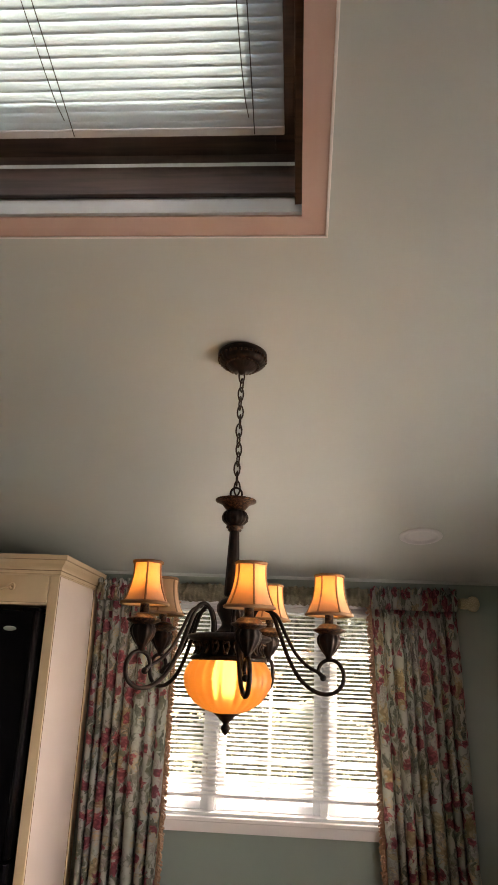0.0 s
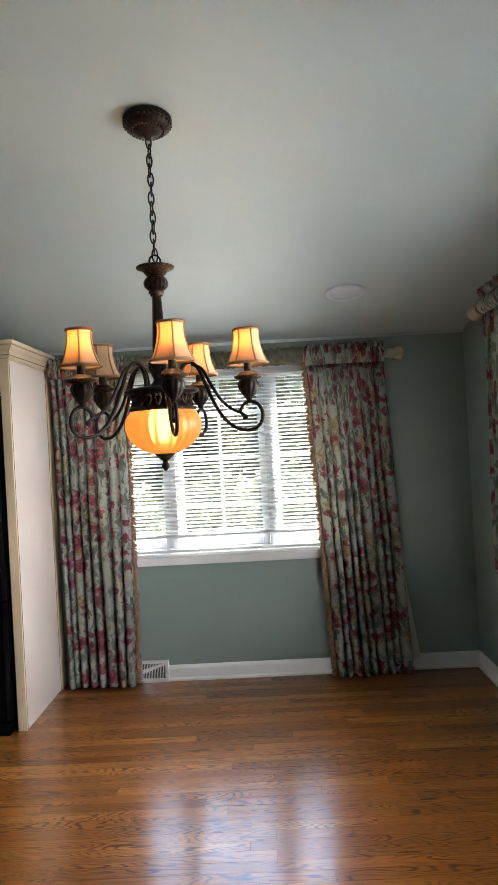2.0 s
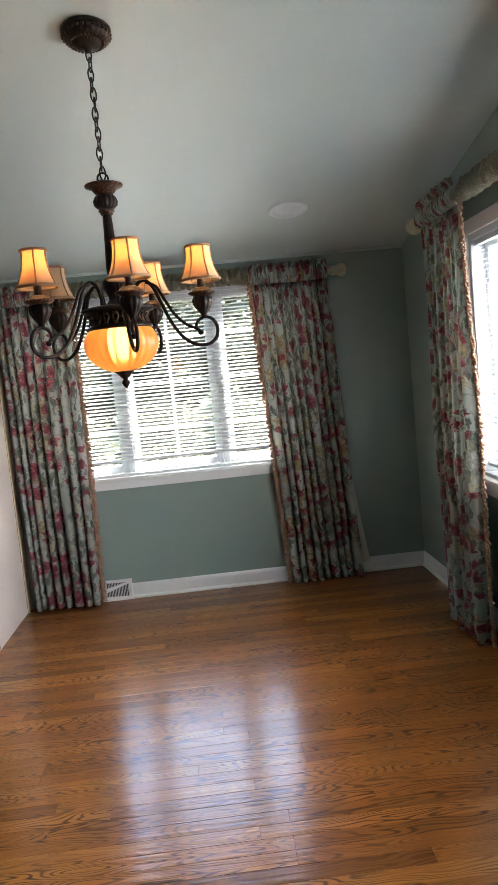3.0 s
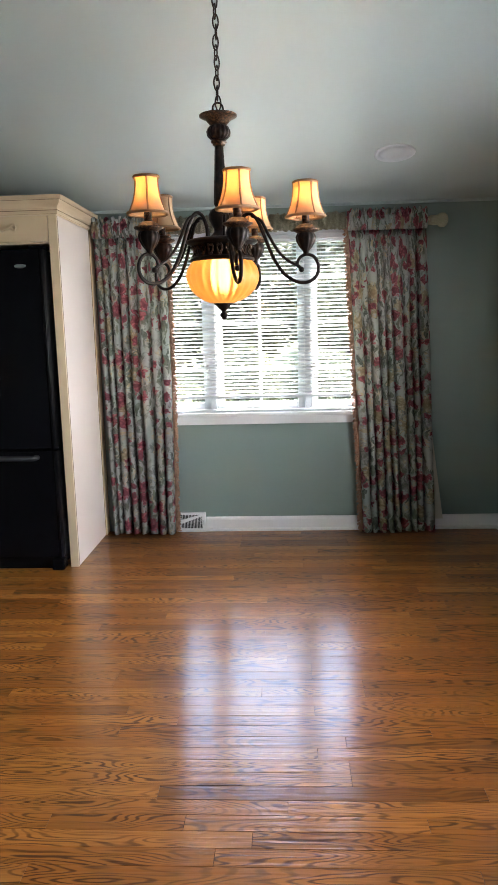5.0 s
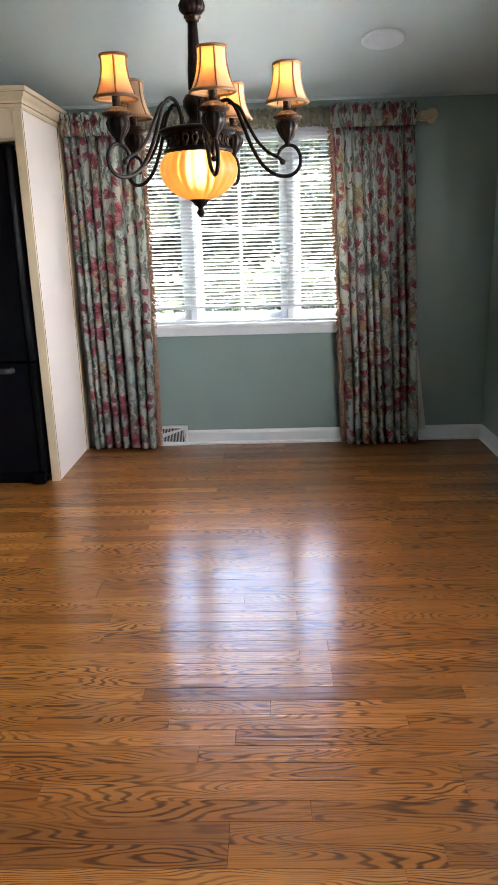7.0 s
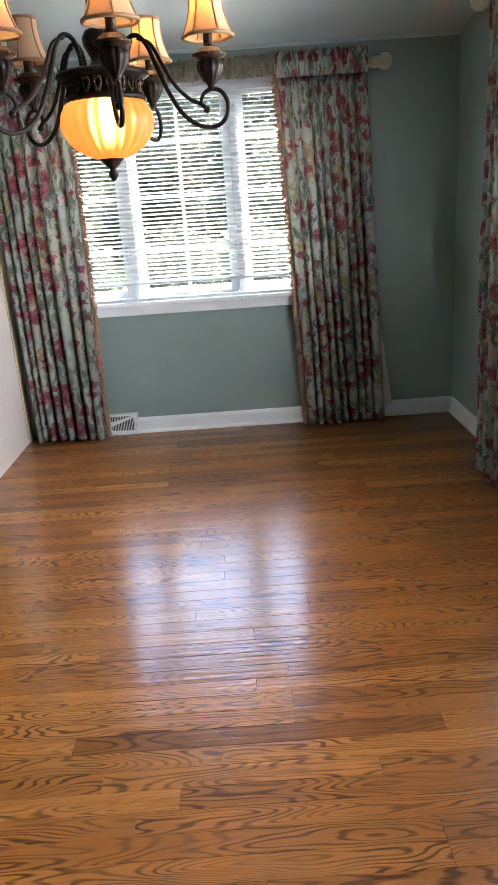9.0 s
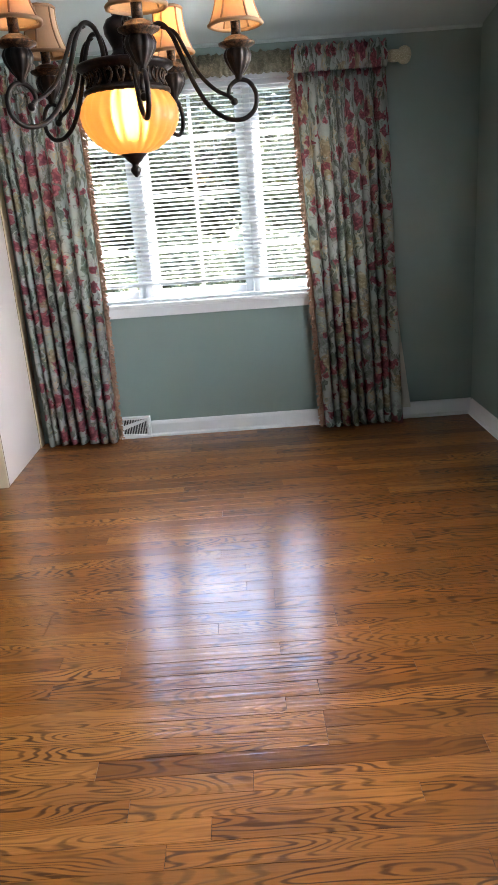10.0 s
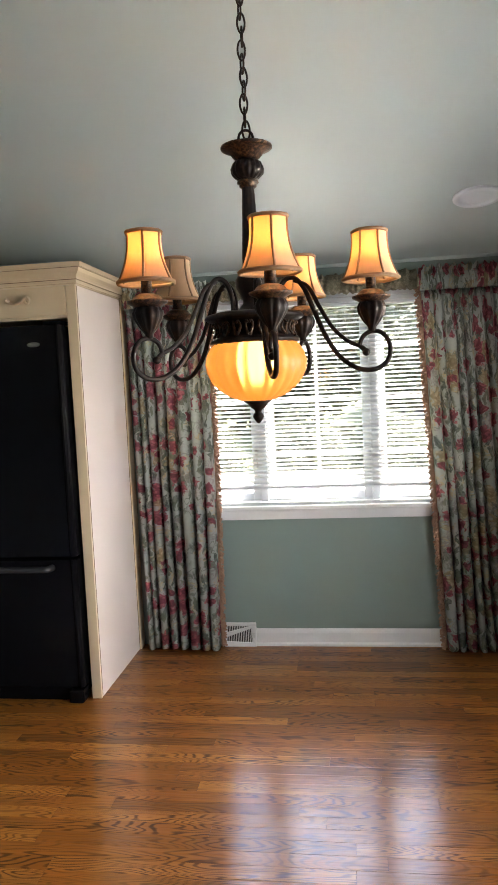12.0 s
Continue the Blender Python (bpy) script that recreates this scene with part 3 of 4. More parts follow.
    while y < b1:
        mm = pose(0, y, 0, 16 + rnd.uniform(-3, 3), 0, rnd.uniform(-0.15, 0.15))
        prev = None
        for k in range(5):
            v = -0.017 + 0.0085 * k
            row = [bm.verts.new(mm @ Vector((sx * W / 2, v, -0.0028 * (1 - (v / 0.017) ** 2)))) for sx in (-1, 1)]
            if prev:
                bm.faces.new((prev[0], prev[1], row[1], row[0]))
            prev = row
        y += 0.0285
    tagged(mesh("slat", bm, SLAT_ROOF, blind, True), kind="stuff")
    part_box("bottom_rail", VINYL, blind, -W / 2, W / 2, b0 - 0.012, b0 + 0.012, -0.008, 0.008, 0.003)
    bm = bmesh.new()
    for x in (-W / 2 + 0.075, 0.0, W / 2 - 0.075):
        add_tube(bm, [(x, b0, -0.017), (x, b1, -0.017)], 0.0013, 5)
        add_tube(bm, spline([(x + 0.012, b0 + 0.05, -0.02), (x + 0.018, b0 + 0.12, -0.023), (x + 0.022, b0 + 0.3, -0.02), (x + 0.024, b1, -0.018)]), 0.0012, 5)
    mesh("cord", bm, GREYPLASTIC, blind)


# ---- things ----
def build_curtain(label, m, xt, xb, top, bottom, folds, seed, edge, hang=0.042):
    """A gathered curtain in local x (across) and z; the room is at minus y. edge: +1 or -1, the side with the fringe."""
    rnd = random.Random(seed)
    root = tagged(new("curtain"), label, "curtain", group="floral curtains")
    root.matrix_basis = m
    cols, rows = folds * 14, 40
    ph = [rnd.uniform(-0.5, 0.5) for _ in range(folds + 2)]
    amp = [rnd.uniform(0.7, 1.25) for _ in range(folds + 2)]
    wide = [rnd.uniform(0.7, 1.4) for _ in range(folds)]
    total = sum(wide)
    edges = [0.0]
    for q in wide:
        edges.append(edges[-1] + q / total)

    def shape(u, v):
        # v: 0 at the top, 1 at the hem
        f = 0
        while f < folds - 1 and u > edges[f + 1]:
            f += 1
        s = (u - edges[f]) / (edges[f + 1] - edges[f])
        open_ = min(1.0, 0.35 + v * 1.3)
        d = -math.cos(2 * math.pi * s)
        d = d if d > 0 else -abs(d) ** 1.3
        sway = 0.006 * math.sin(3.2 * v + f) * v
        x = (xt[0] * (1 - v) + xb[0] * v) * (1 - u) + (xt[1] * (1 - v) + xb[1] * v) * u
        x += (edges[f + 1] - edges[f]) * abs(xb[1] - xb[0]) * (0.13 * math.sin(2 * math.pi * (s - 0.5)) + 0.06 * math.sin(4 * math.pi * s)) * open_ + sway
        y = -hang * open_ * amp[f] * d * (0.8 + 0.2 * v) + 0.004 * math.sin(9 * v + 5 * f)
        if v < 0.06:
            y += 0.008 * math.sin(2 * math.pi * folds * 2.5 * u)
        return x, y
    bm = bmesh.new()
    uvl = bm.loops.layers.uv.new("UVMap")
    grid, uv = [], {}
    length = top - bottom
    for r in range(rows + 1):
        v = r / rows
        row, s, last = [], seed * 0.37, None
        for c in range(cols + 1):
            u = c / cols
            x, y = shape(u, v)
            lift = 0.006 * math.sin(2 * math.pi * folds * u + 1) * (v > 0.99)
            p = bm.verts.new((x, y, top - 0.088 - (length - 0.088) * v + lift))
            uv[p] = (seed * 0.37 + u * total * 0.13, 10 - length * v)
            row.append(p)
        grid.append(row)
    for a, b in zip(grid, grid[1:]):
        for i in range(cols):
            f = bm.faces.new((a[i], b[i], b[i + 1], a[i + 1]))
            for lp in f.loops:
                lp[uvl].uv = uv[lp.vert]
    body = mesh("cloth", bm, FLORAL, root, True)
    solid = body.modifiers.new("thickness", "SOLIDIFY")
    solid.thickness = 0.002
    # gathered head above and round the rod
    bm = bmesh.new()
    uvl = bm.loops.layers.uv.new("UVMap")
    n = folds * 20
    prof = [(-0.014, -0.004), (-0.038, 0.014), (-0.047, 0.040), (-0.041, 0.066), (-0.020, 0.082), (-0.016, 0.089), (-0.026, 0.106), (-0.032, 0.122)]
    rings = []
    for k, (py, pz) in enumerate(prof):
        row = []
        for i in range(n + 1):
            u = i / n
            w = math.sin(u * n * 0.75 + 2 * math.sin(u * 17 + seed)) * 0.75 + math.sin(u * n * 0.31 + seed) * 0.45
            x = xt[0] + (xt[1] - xt[0]) * u
            ruff = 0.014 if k >= 6 else 0.005 if 0 < k < 6 else 0.008
            row.append(bm.verts.new((x + 0.003 * w, py + ruff * w, top - 0.085 + pz + (0.009 * math.sin(u * n * 0.45 + seed * 2) if k == 7 else 0))))
        rings.append(row)
    for k, (a, b) in enumerate(zip(rings, rings[1:])):
        for i in range(n):
            f = bm.faces.new((a[i], a[i + 1], b[i + 1], b[i]))
            for lp in f.loops:
                lp[uvl].uv = (lp.vert.co.x * 2.2 + seed, lp.vert.co.z * 1.0 + 3)
    head = mesh("heading", bm, FLORAL, root, True)
    solid = head.modifiers.new("thickness", "SOLIDIFY")
    solid.thickness = 0.002
    # tasselled fringe down the leading edge
    bm = bmesh.new()
    k = 0
    u = 1.0 if edge > 0 else 0.0
    steps = 260
    line = []
    for i in range(steps + 1):
        v = i / steps
        x, y = shape(u, v)
        line.append(Vector((x, y - 0.008, top - length * v)))
    add_tube(bm, line[::4], 0.006, 6)
    for i in range(0, steps):
        p = line[i]
        for q in range(3):
            a = rnd.uniform(-0.5, 0.5)
            tip = p + Vector((edge * rnd.uniform(0.004, 0.032), rnd.uniform(-0.010, 0.006), rnd.uniform(-0.026, -0.006)))
            add_tube(bm, [p, (p + tip) / 2 + Vector((0, -0.004, 0.003)), tip], 0.0048, 4, taper=lambda t: 0.6 + 0.6 * t)
    mesh("fringe", bm, FRINGE, root, True)
    return root


def build_rods():
    """Padded rods: shirred woven sleeve, cord-wrapped ball ends, wall brackets."""
    def rod(label, m, a0, a1, s0, s1, ends):
        root = tagged(new("curtain_rod"), label, "curtain rod", group="curtain rods")
        root.matrix_basis = m
        bm = bmesh.new()
        add_tube(bm, [(a0, 0, 0), (a1, 0, 0)], 0.026, 16)
        mesh("pole", bm, WICKER, root, True)
        bm = bmesh.new()
        n = int((s1 - s0) / 0.004)
        rings = []
        for i in range(n + 1):
            x = s0 + (s1 - s0) * i / n
            ring = []
            for k in range(18):
                a = 2 * math.pi * k / 18
                w = noise.noise((x * 55, math.cos(a) * 0.8, math.sin(a) * 0.8))
                r = 0.038 + 0.012 * w
                z = r * math.sin(a)
                yy = r * math.cos(a)
                if k in (4, 5):
                    z += 0.030 + 0.018 * noise.noise((x * 42, 3, 1))
                    yy += 0.008 * w
                ring.append(bm.verts.new((x, yy, z)))
            rings.append(ring)
        for a, b in zip(rings, rings[1:]):
            for k in range(18):
                j = (k + 1) % 18
                bm.faces.new((a[k], a[j], b[j], b[k]))
        mesh("sleeve", bm, ROD, root, True)
        for x, s in ends:
            bm = bmesh.new()
            prof = [(0.030, 0.0), (0.032, 0.02), (0.031, 0.045), (0.040, 0.052), (0.047, 0.070), (0.045, 0.088), (0.034, 0.102), (0.015, 0.110), (0.0, 0.112)]
            add_lathe(bm, prof, 24, 0.06, 24, lambda k: k > 2)
            bmesh.ops.transform(bm, matrix=pose(x, 0, 0, 0, 90 * s, 0), verts=bm.verts)
            mesh("finial", bm, WICKER, root, True)
        for x in (a0 + 0.06, a1 - 0.06):
            part_box("bracket", WHITE, root, x - 0.012, x + 0.012, 0.0, 0.089 if m[1][3] else 0.129, -0.012, 0.012, 0.003)
    rod("cloth-covered curtain rod with a cord-wrapped ball end", pose(0, WALL_Y - 0.09, 2.045), -0.99, 1.175, -0.52, 0.64, ((1.175, 1),))
    rod("cloth-covered curtain rod over the side window", pose(WALL_X - 0.130, 0, 2.165, 0, 0, -90), -4.08, -0.60, -3.40, -0.61, ((-4.08, -1),))


def build_curtains():
    m = pose(0, WALL_Y - 0.085, 0)
    build_curtain("floral cotton curtain hanging beside the cabinet", m, (-1.00, -0.515), (-0.965, -0.53), 2.085, 0.012, 8, 2, 1)
    build_curtain("floral cotton curtain with a tasselled edge by the window", m, (0.65, 1.155), (0.752, 1.252), 2.085, 0.012, 9, 5, -1)
    # pale lining that shows past the hem of the window curtain
    bm = bmesh.new()
    pts = [(1.12, 0.95), (1.175, 0.95), (1.295, 0.085), (1.12, 0.085)]
    add_prism(bm, pts, WALL_Y - 0.060, WALL_Y - 0.057, "y")
    ob = mesh("curtain_lining", bm, LINING)
    tagged(ob, "pale plain lining cloth showing behind a curtain", "curtain lining")
    side = pose(WALL_X - 0.150, 0, 0, 0, 0, -90)
    build_curtain("floral cotton curtain with a tasselled edge at the side window", side, (-3.95, -3.40), (-3.84, -3.39), 2.205, 0.012, 8, 8, 1, 0.045)


def build_register():
    root = tagged(new("floor_register"), "white metal air register standing at the baseboard", "air vent")
    root.matrix_basis = pose(-0.428, WALL_Y, 0)
    bm = bmesh.new()
    w, h, d = 0.190, 0.137, 0.034
    add_box(bm, -w / 2, w / 2, -d, 0, 0, 0.016, 0.002)
    add_box(bm, -w / 2, w / 2, -d, 0, h - 0.014, h, 0.002)
    add_box(bm, -w / 2, -w / 2 + 0.014, -d, 0, 0.016, h - 0.014, 0.002)
    add_box(bm, w / 2 - 0.022, w / 2, -d, 0, 0.016, h - 0.014, 0.002)
    add_box(bm, -w / 2 + 0.014, w / 2 - 0.022, -0.006, 0, 0.016, h - 0.014)
    mesh("body", bm, WHITE, root)
    bm = bmesh.new()
    add_box(bm, -w / 2 + 0.014, w / 2 - 0.022, -0.016, -0.008, 0.016, h - 0.014)
    mesh("grille_back", bm, GREYPLASTIC, root)
    bm = bmesh.new()
    x0, x1, z0, z1 = -w / 2 + 0.014, w / 2 - 0.022, 0.016, h - 0.014
    for k in range(15):
        x = x0 + 0.004 + k * (x1 - x0) / 15
        add_box(bm, x, x + 0.0024, -d + 0.010, -0.017, z0, z1)
    add_prism(bm, [(x0, z0 + 0.066), (x0, z0 + 0.040), (x1, z1 - 0.012), (x1, z1)], -d + 0.002, -0.018, "y")
    add_prism(bm, [(x0, z0 + 0.012), (x0, z0), (x1, z0), (x1, z0 + 0.005)], -d + 0.002, -0.018, "y")
    mesh("louver", bm, WHITE, root)
    part_box("lever", CHROME, root, w / 2 - 0.014, w / 2 - 0.008, -d - 0.006, -d, 0.055, 0.085, 0.001)


def build_cabinet():
    """Tall surround for the fridge: side panels, a cupboard above, crown moulding."""
    root = tagged(new("fridge_cabinet"), "cream painted fridge surround with an upper cupboard and crown", "cabinet")
    xr, xl, yf, yb = -1.026, -2.05, 4.138, WALL_Y
    H = 2.07
    root.matrix_basis = pose(xr, yf, 0)
    D = yb - yf
    # side panels: cream paint in its window-lit colour
    part_box("side_panel", PANEL_LIT, root, -0.024, 0, 0.006, D, 0.0, H, 0.002)
    part_box("back_strip", CREAM, root, 0.0, 0.010, D - 0.085, D - 0.002, 0.0, H, 0.003)
    part_box("stile", CREAM, root, -0.047, 0.002, -0.012, 0.0055, 0.0, H, 0.003)
    part_box("side_panel", PANEL_LIT, root, xl - xr, xl - xr + 0.024, 0.006, D, 0.0, H, 0.002)
    part_box("stile", CREAM, root, xl - xr, xl - xr + 0.047, -0.012, 0.0055, 0.0, H, 0.003)
    part_box("cupboard", CREAM, root, xl - xr + 0.0245, -0.0245, 0.006, D - 0.002, 1.90, H)
    bm = bmesh.new()
    mid = (xl - xr) / 2
    for a, b in ((xl - xr + 0.05, mid - 0.002), (mid + 0.002, -0.05)):
        add_box(bm, a, b, -0.014, 0.0055, 1.912, H - 0.006, 0.003)
    mesh("door", bm, CREAM, root)
    # scrolled pull
    for cx in (-0.262, xl - xr + 0.262):
        bm = bmesh.new()
        pts = spline([(cx + 0.030, -0.03, 1.992), (cx + 0.020, -0.034, 1.998), (cx + 0.012, -0.034, 1.990), (cx + 0.018, -0.032, 1.978), (cx + 0.030, -0.032, 1.976), (cx + 0.036, -0.032, 1.990),
                      (cx + 0.026, -0.034, 2.006), (cx, -0.036, 1.985), (cx - 0.04, -0.036, 1.972), (cx - 0.075, -0.034, 1.985), (cx - 0.085, -0.034, 1.998), (cx - 0.075, -0.034, 2.004)], 6)
        add_tube(bm, pts, 0.006, 8)
        add_tube(bm, [(cx + 0.026, -0.030, 1.99), (cx + 0.026, -0.012, 1.99)], 0.006, 8)
        add_tube(bm, [(cx - 0.075, -0.030, 1.99), (cx - 0.075, -0.012, 1.99)], 0.006, 8)
        mesh("pull", bm, CREAM, root, True)
    # crown: swept profile round the front and the open side
    prof = [(0.0, 2.052), (0.006, 2.052), (0.010, 2.062), (0.010, 2.074), (0.014, 2.078), (0.014, 2.090), (0.018, 2.098), (0.030, 2.112), (0.036, 2.128), (0.040, 2.132), (0.046, 2.134), (0.046, 2.156), (0.0, 2.158)]
    bm = bmesh.new()
    rows = []
    for d, z in prof:
        rows.append([bm.verts.new(p) for p in ((xl - xr - d, D, z), (xl - xr - d, -0.014 - d, z), (0.002 + d, -0.014 - d, z), (0.002 + d, D - 0.001, z))])
    for a, b in zip(rows, rows[1:]):
        for i in range(3):
            bm.faces.new((a[i], a[i + 1], b[i + 1], b[i]))
    bm.faces.new(rows[-1])
    mesh("crown", bm, CREAM, root)
    # brown glaze left in the grooves of the crown and along the stile
    bm = bmesh.new()
    for d, z in ((0.0075, 2.0585), (0.0135, 2.0760), (0.0385, 2.1300)):
        add_box(bm, xl - xr - d, 0.002 + d + 0.0015, -0.0155 - d, -0.0135 - d, z, z + 0.0030)
        add_box(bm, 0.0015 + d, 0.0035 + d, -0.0135 - d, D - 0.002, z, z + 0.0030)
    add_box(bm, 0.0005, 0.0030, 0.0055, 0.0080, 0.002, 2.05)
    add_box(bm, 0.0005, 0.0030, D - 0.088, D - 0.0855, 0.002, 2.05)
    mesh("glaze_line", bm, GLAZE, root)


def build_fridge():
    root = tagged(new("fridge"), "glossy black fridge with a bottom freezer drawer", "refrigerator")
    x0, x1, yf = -1.955, -1.092, 4.075
    root.matrix_basis = pose((x0 + x1) / 2, yf, 0)
    W = (x1 - x0) / 2
    part_box("body", BLACK, root, -W + 0.008, W - 0.008, 0.075, 0.76, 0.03, 1.862, 0.006)

    def door(z0, z1):
        bm = bmesh.new()
        # front bows slightly; a raised rounded rib runs down each edge
        prof = [(-W, 0.070), (-W, 0.022), (-W + 0.005, 0.008), (-W + 0.016, 0.001), (-W + 0.027, 0.006), (-W + 0.034, 0.012)]
        n = 10
        mid = [(-W + 0.034 + (2 * W - 0.068) * i / n, 0.012 - 0.010 * math.sin(math.pi * i / n)) for i in range(1, n)]
        prof = prof + mid + [(-x, y) for x, y in prof[::-1]]
        add_prism(bm, prof, z0, z1, "z")
        return mesh("door", bm, BLACK, root)
    for z0, z1 in ((0.735, 1.868), (0.075, 0.722)):
        d = door(z0, z1)
        bev = d.modifiers.new("edge", "BEVEL")
        bev.width, bev.segments, bev.limit_method, bev.angle_limit = 0.006, 2, "ANGLE", radians(60)
    part_box("kick_plate", BLACK, root, -W + 0.02, W - 0.02, 0.03, 0.075, 0.0, 0.07, 0.006)
    for s in (-1, 1):
        bm = bmesh.new()
        add_box(bm, s * (W - 0.04) - 0.038, s * (W - 0.04) + 0.038, -0.012, 0.07, 0.0, 0.068, 0.012)
        mesh("foot", bm, BLACK, root)
        part_box("hinge", BLACK, root, s * (W - 0.05) - 0.045, s * (W - 0.05) + 0.045, 0.02, 0.12, 1.869, 1.885, 0.004)
    # drawer handle
    bm = bmesh.new()
    e = W - 0.118
    add_tube(bm, spline([(-e, -0.006, 0.688), (-e + 0.012, -0.045, 0.688), (-e + 0.06, -0.056, 0.690), (0, -0.062, 0.692), (e - 0.06, -0.056, 0.690), (e - 0.012, -0.045, 0.688), (e, -0.006, 0.688)], 6), 0.016, 10)
    mesh("handle", bm, GREYPLASTIC, root, True)
    bm = bmesh.new()
    add_tube(bm, spline([(-W + 0.07, 0.0, 0.80), (-W + 0.07, -0.045, 0.82), (-W + 0.07, -0.056, 0.95), (-W + 0.07, -0.058, 1.25), (-W + 0.07, -0.045, 1.38), (-W + 0.07, 0.0, 1.40)], 6), 0.014, 10)
    mesh("handle", bm, GREYPLASTIC, root, True)
    # oval badge
    bm = bmesh.new()
    add_lathe(bm, [(0.0, 0.004), (0.7, 0.004), (0.9, 0.003), (1.0, 0.0)], 28)
    bmesh.ops.transform(bm, matrix=pose(W - 0.142, 0.006, 1.776, 90) @ Matrix.Diagonal((0.034, 0.012, 1, 1)), verts=bm.verts)
    mesh("badge", bm, CHROME, root, True)


def build_downlight():
    root = tagged(new("downlight"), "white recessed ceiling light, switched off", "ceiling light")
    ang = math.degrees(math.atan(SLOPE))
    y = 4.152
    root.matrix_basis = pose(0.855, y, ceiling_z(y), -ang, 0, 0)
    bm = bmesh.new()
    prof = [(0.110, 0.002), (0.110, -0.004), (0.104, -0.008), (0.090, -0.008), (0.082, -0.003), (0.080, 0.0), (0.055, -0.004), (0.0, -0.006)]
    add_lathe(bm, prof, 40)
    mesh("trim_ring", bm, VINYL, root, True)


def build_chandelier():
    root = tagged(new("chandelier"), "bronze five-arm chandelier with cloth shades and an amber bowl, lit", "chandelier")
    cx, cy = 0.030, 2.595
    root.matrix_basis = pose(cx, cy, 0)
    top = ceiling_z(cy)
    # canopy follows the slope
    bm = bmesh.new()
    add_lathe(bm, [(0.0, 0.012), (0.076, 0.010), (0.082, 0.004), (0.082, -0.006), (0.077, -0.012), (0.078, -0.018), (0.072, -0.030), (0.060, -0.036), (0.050, -0.036), (0.044, -0.044), (0.030, -0.052), (0.014, -0.056), (0.008, -0.068), (0.0, -0.070)], 96, 0.09, 24, lambda k: k in (5, 6, 8, 9, 10))
    mesh("canopy", bm, BRONZE, root, True, pose(0, 0, top - 0.004, -math.degrees(math.atan(SLOPE)) * 0.6))
    bm = bmesh.new()
    tilt = pose(0, 0, top - 0.004, -math.degrees(math.atan(SLOPE)) * 0.6)
    for k in range(28):
        a = 2 * math.pi * k / 28
        bmesh.ops.create_icosphere(bm, subdivisions=1, radius=0.0062, matrix=tilt @ Matrix.Translation((0.0775 * math.cos(a), 0.0775 * math.sin(a), -0.016)))
        bmesh.ops.create_icosphere(bm, subdivisions=1, radius=0.0048, matrix=tilt @ Matrix.Translation((0.054 * math.cos(a), 0.054 * math.sin(a), -0.038)))
    mesh("beading", bm, GILT, root, True)
    # chain
    zc = top - 0.060
    end = 2.145
    n = 13
    step = (zc - end) / n
    for i in range(n):
        bm = bmesh.new()
        z = zc - step * (i + 0.5)
        L = step * 0.70
        pts = []
        for k in range(20):
            a = 2 * math.pi * k / 20
            pts.append((0.0095 * math.cos(a), 0, L * math.sin(a) * (1 - 0.08 * math.cos(2 * a))))
        add_tube(bm, pts, 0.0027, 6, True)
        mesh("link", bm, BRONZE, root, True, pose(0.0015 * math.sin(i * 1.7), 0, z, 0, 0, 25 + 90 * (i % 2) + 9 * math.sin(i)))
    bm = bmesh.new()
    add_tube(bm, [(0.018 * math.cos(2 * math.pi * k / 24), 0, 2.142 + 0.020 * math.sin(2 * math.pi * k / 24)) for k in range(24)], 0.0035, 8, True)
    mesh("ring", bm, BRONZE, root, True, pose(0, 0, 0, 0, 0, 12))
    # turned column: cup, ball, collar, fluted stem, vase
    bm = bmesh.new()
    add_lathe(bm, [(0.0, 2.146), (0.052, 2.146), (0.064, 2.143), (0.064, 2.138), (0.056, 2.134), (0.044, 2.130), (0.036, 2.118), (0.026, 2.108)], 40, 0.10, 20, lambda k: k in (4, 5, 6))
    mesh("cup", bm, GILT, root, True)
    bm = bmesh.new()
    add_lathe(bm, [(0.024, 2.110), (0.036, 2.102), (0.042, 2.088), (0.040, 2.074), (0.030, 2.064), (0.020, 2.060)], 64, 0.22, 16, lambda k: 0 < k < 5)
    mesh("knop", bm, BRONZE, root, True)
    bm = bmesh.new()
    add_lathe(bm, [(0.018, 2.062), (0.026, 2.058), (0.027, 2.052), (0.020, 2.048), (0.022, 2.044), (0.018, 2.040)], 32)
    mesh("collar", bm, GILT, root, True)
    bm = bmesh.new()
    add_lathe(bm, [(0.015, 2.042), (0.017, 2.0), (0.020, 1.93), (0.023, 1.87), (0.023, 1.842), (0.017, 1.834)], 40, 0.14, 10)
    mesh("stem", bm, BRONZE, root, True)
    bm = bmesh.new()
    add_lathe(bm, [(0.016, 1.836), (0.020, 1.831), (0.034, 1.824), (0.043, 1.808), (0.042, 1.790), (0.033, 1.772), (0.026, 1.758), (0.026, 1.748), (0.040, 1.732), (0.052, 1.724), (0.0, 1.722)], 40, 0.06, 14, lambda k: 1 < k < 6)
    mesh("vase", bm, BRONZE, root, True)
    # collar plate over the bowl, with an acanthus frieze
    bm = bmesh.new()
    add_lathe(bm, [(0.0, 1.728), (0.100, 1.724), (0.122, 1.718), (0.125, 1.710), (0.116, 1.704), (0.100, 1.698), (0.090, 1.682), (0.090, 1.668), (0.098, 1.660), (0.112, 1.655), (0.113, 1.647), (0.100, 1.644), (0.0, 1.644)], 64)
    mesh("plate", bm, BRONZE, root, True)
    bm = bmesh.new()
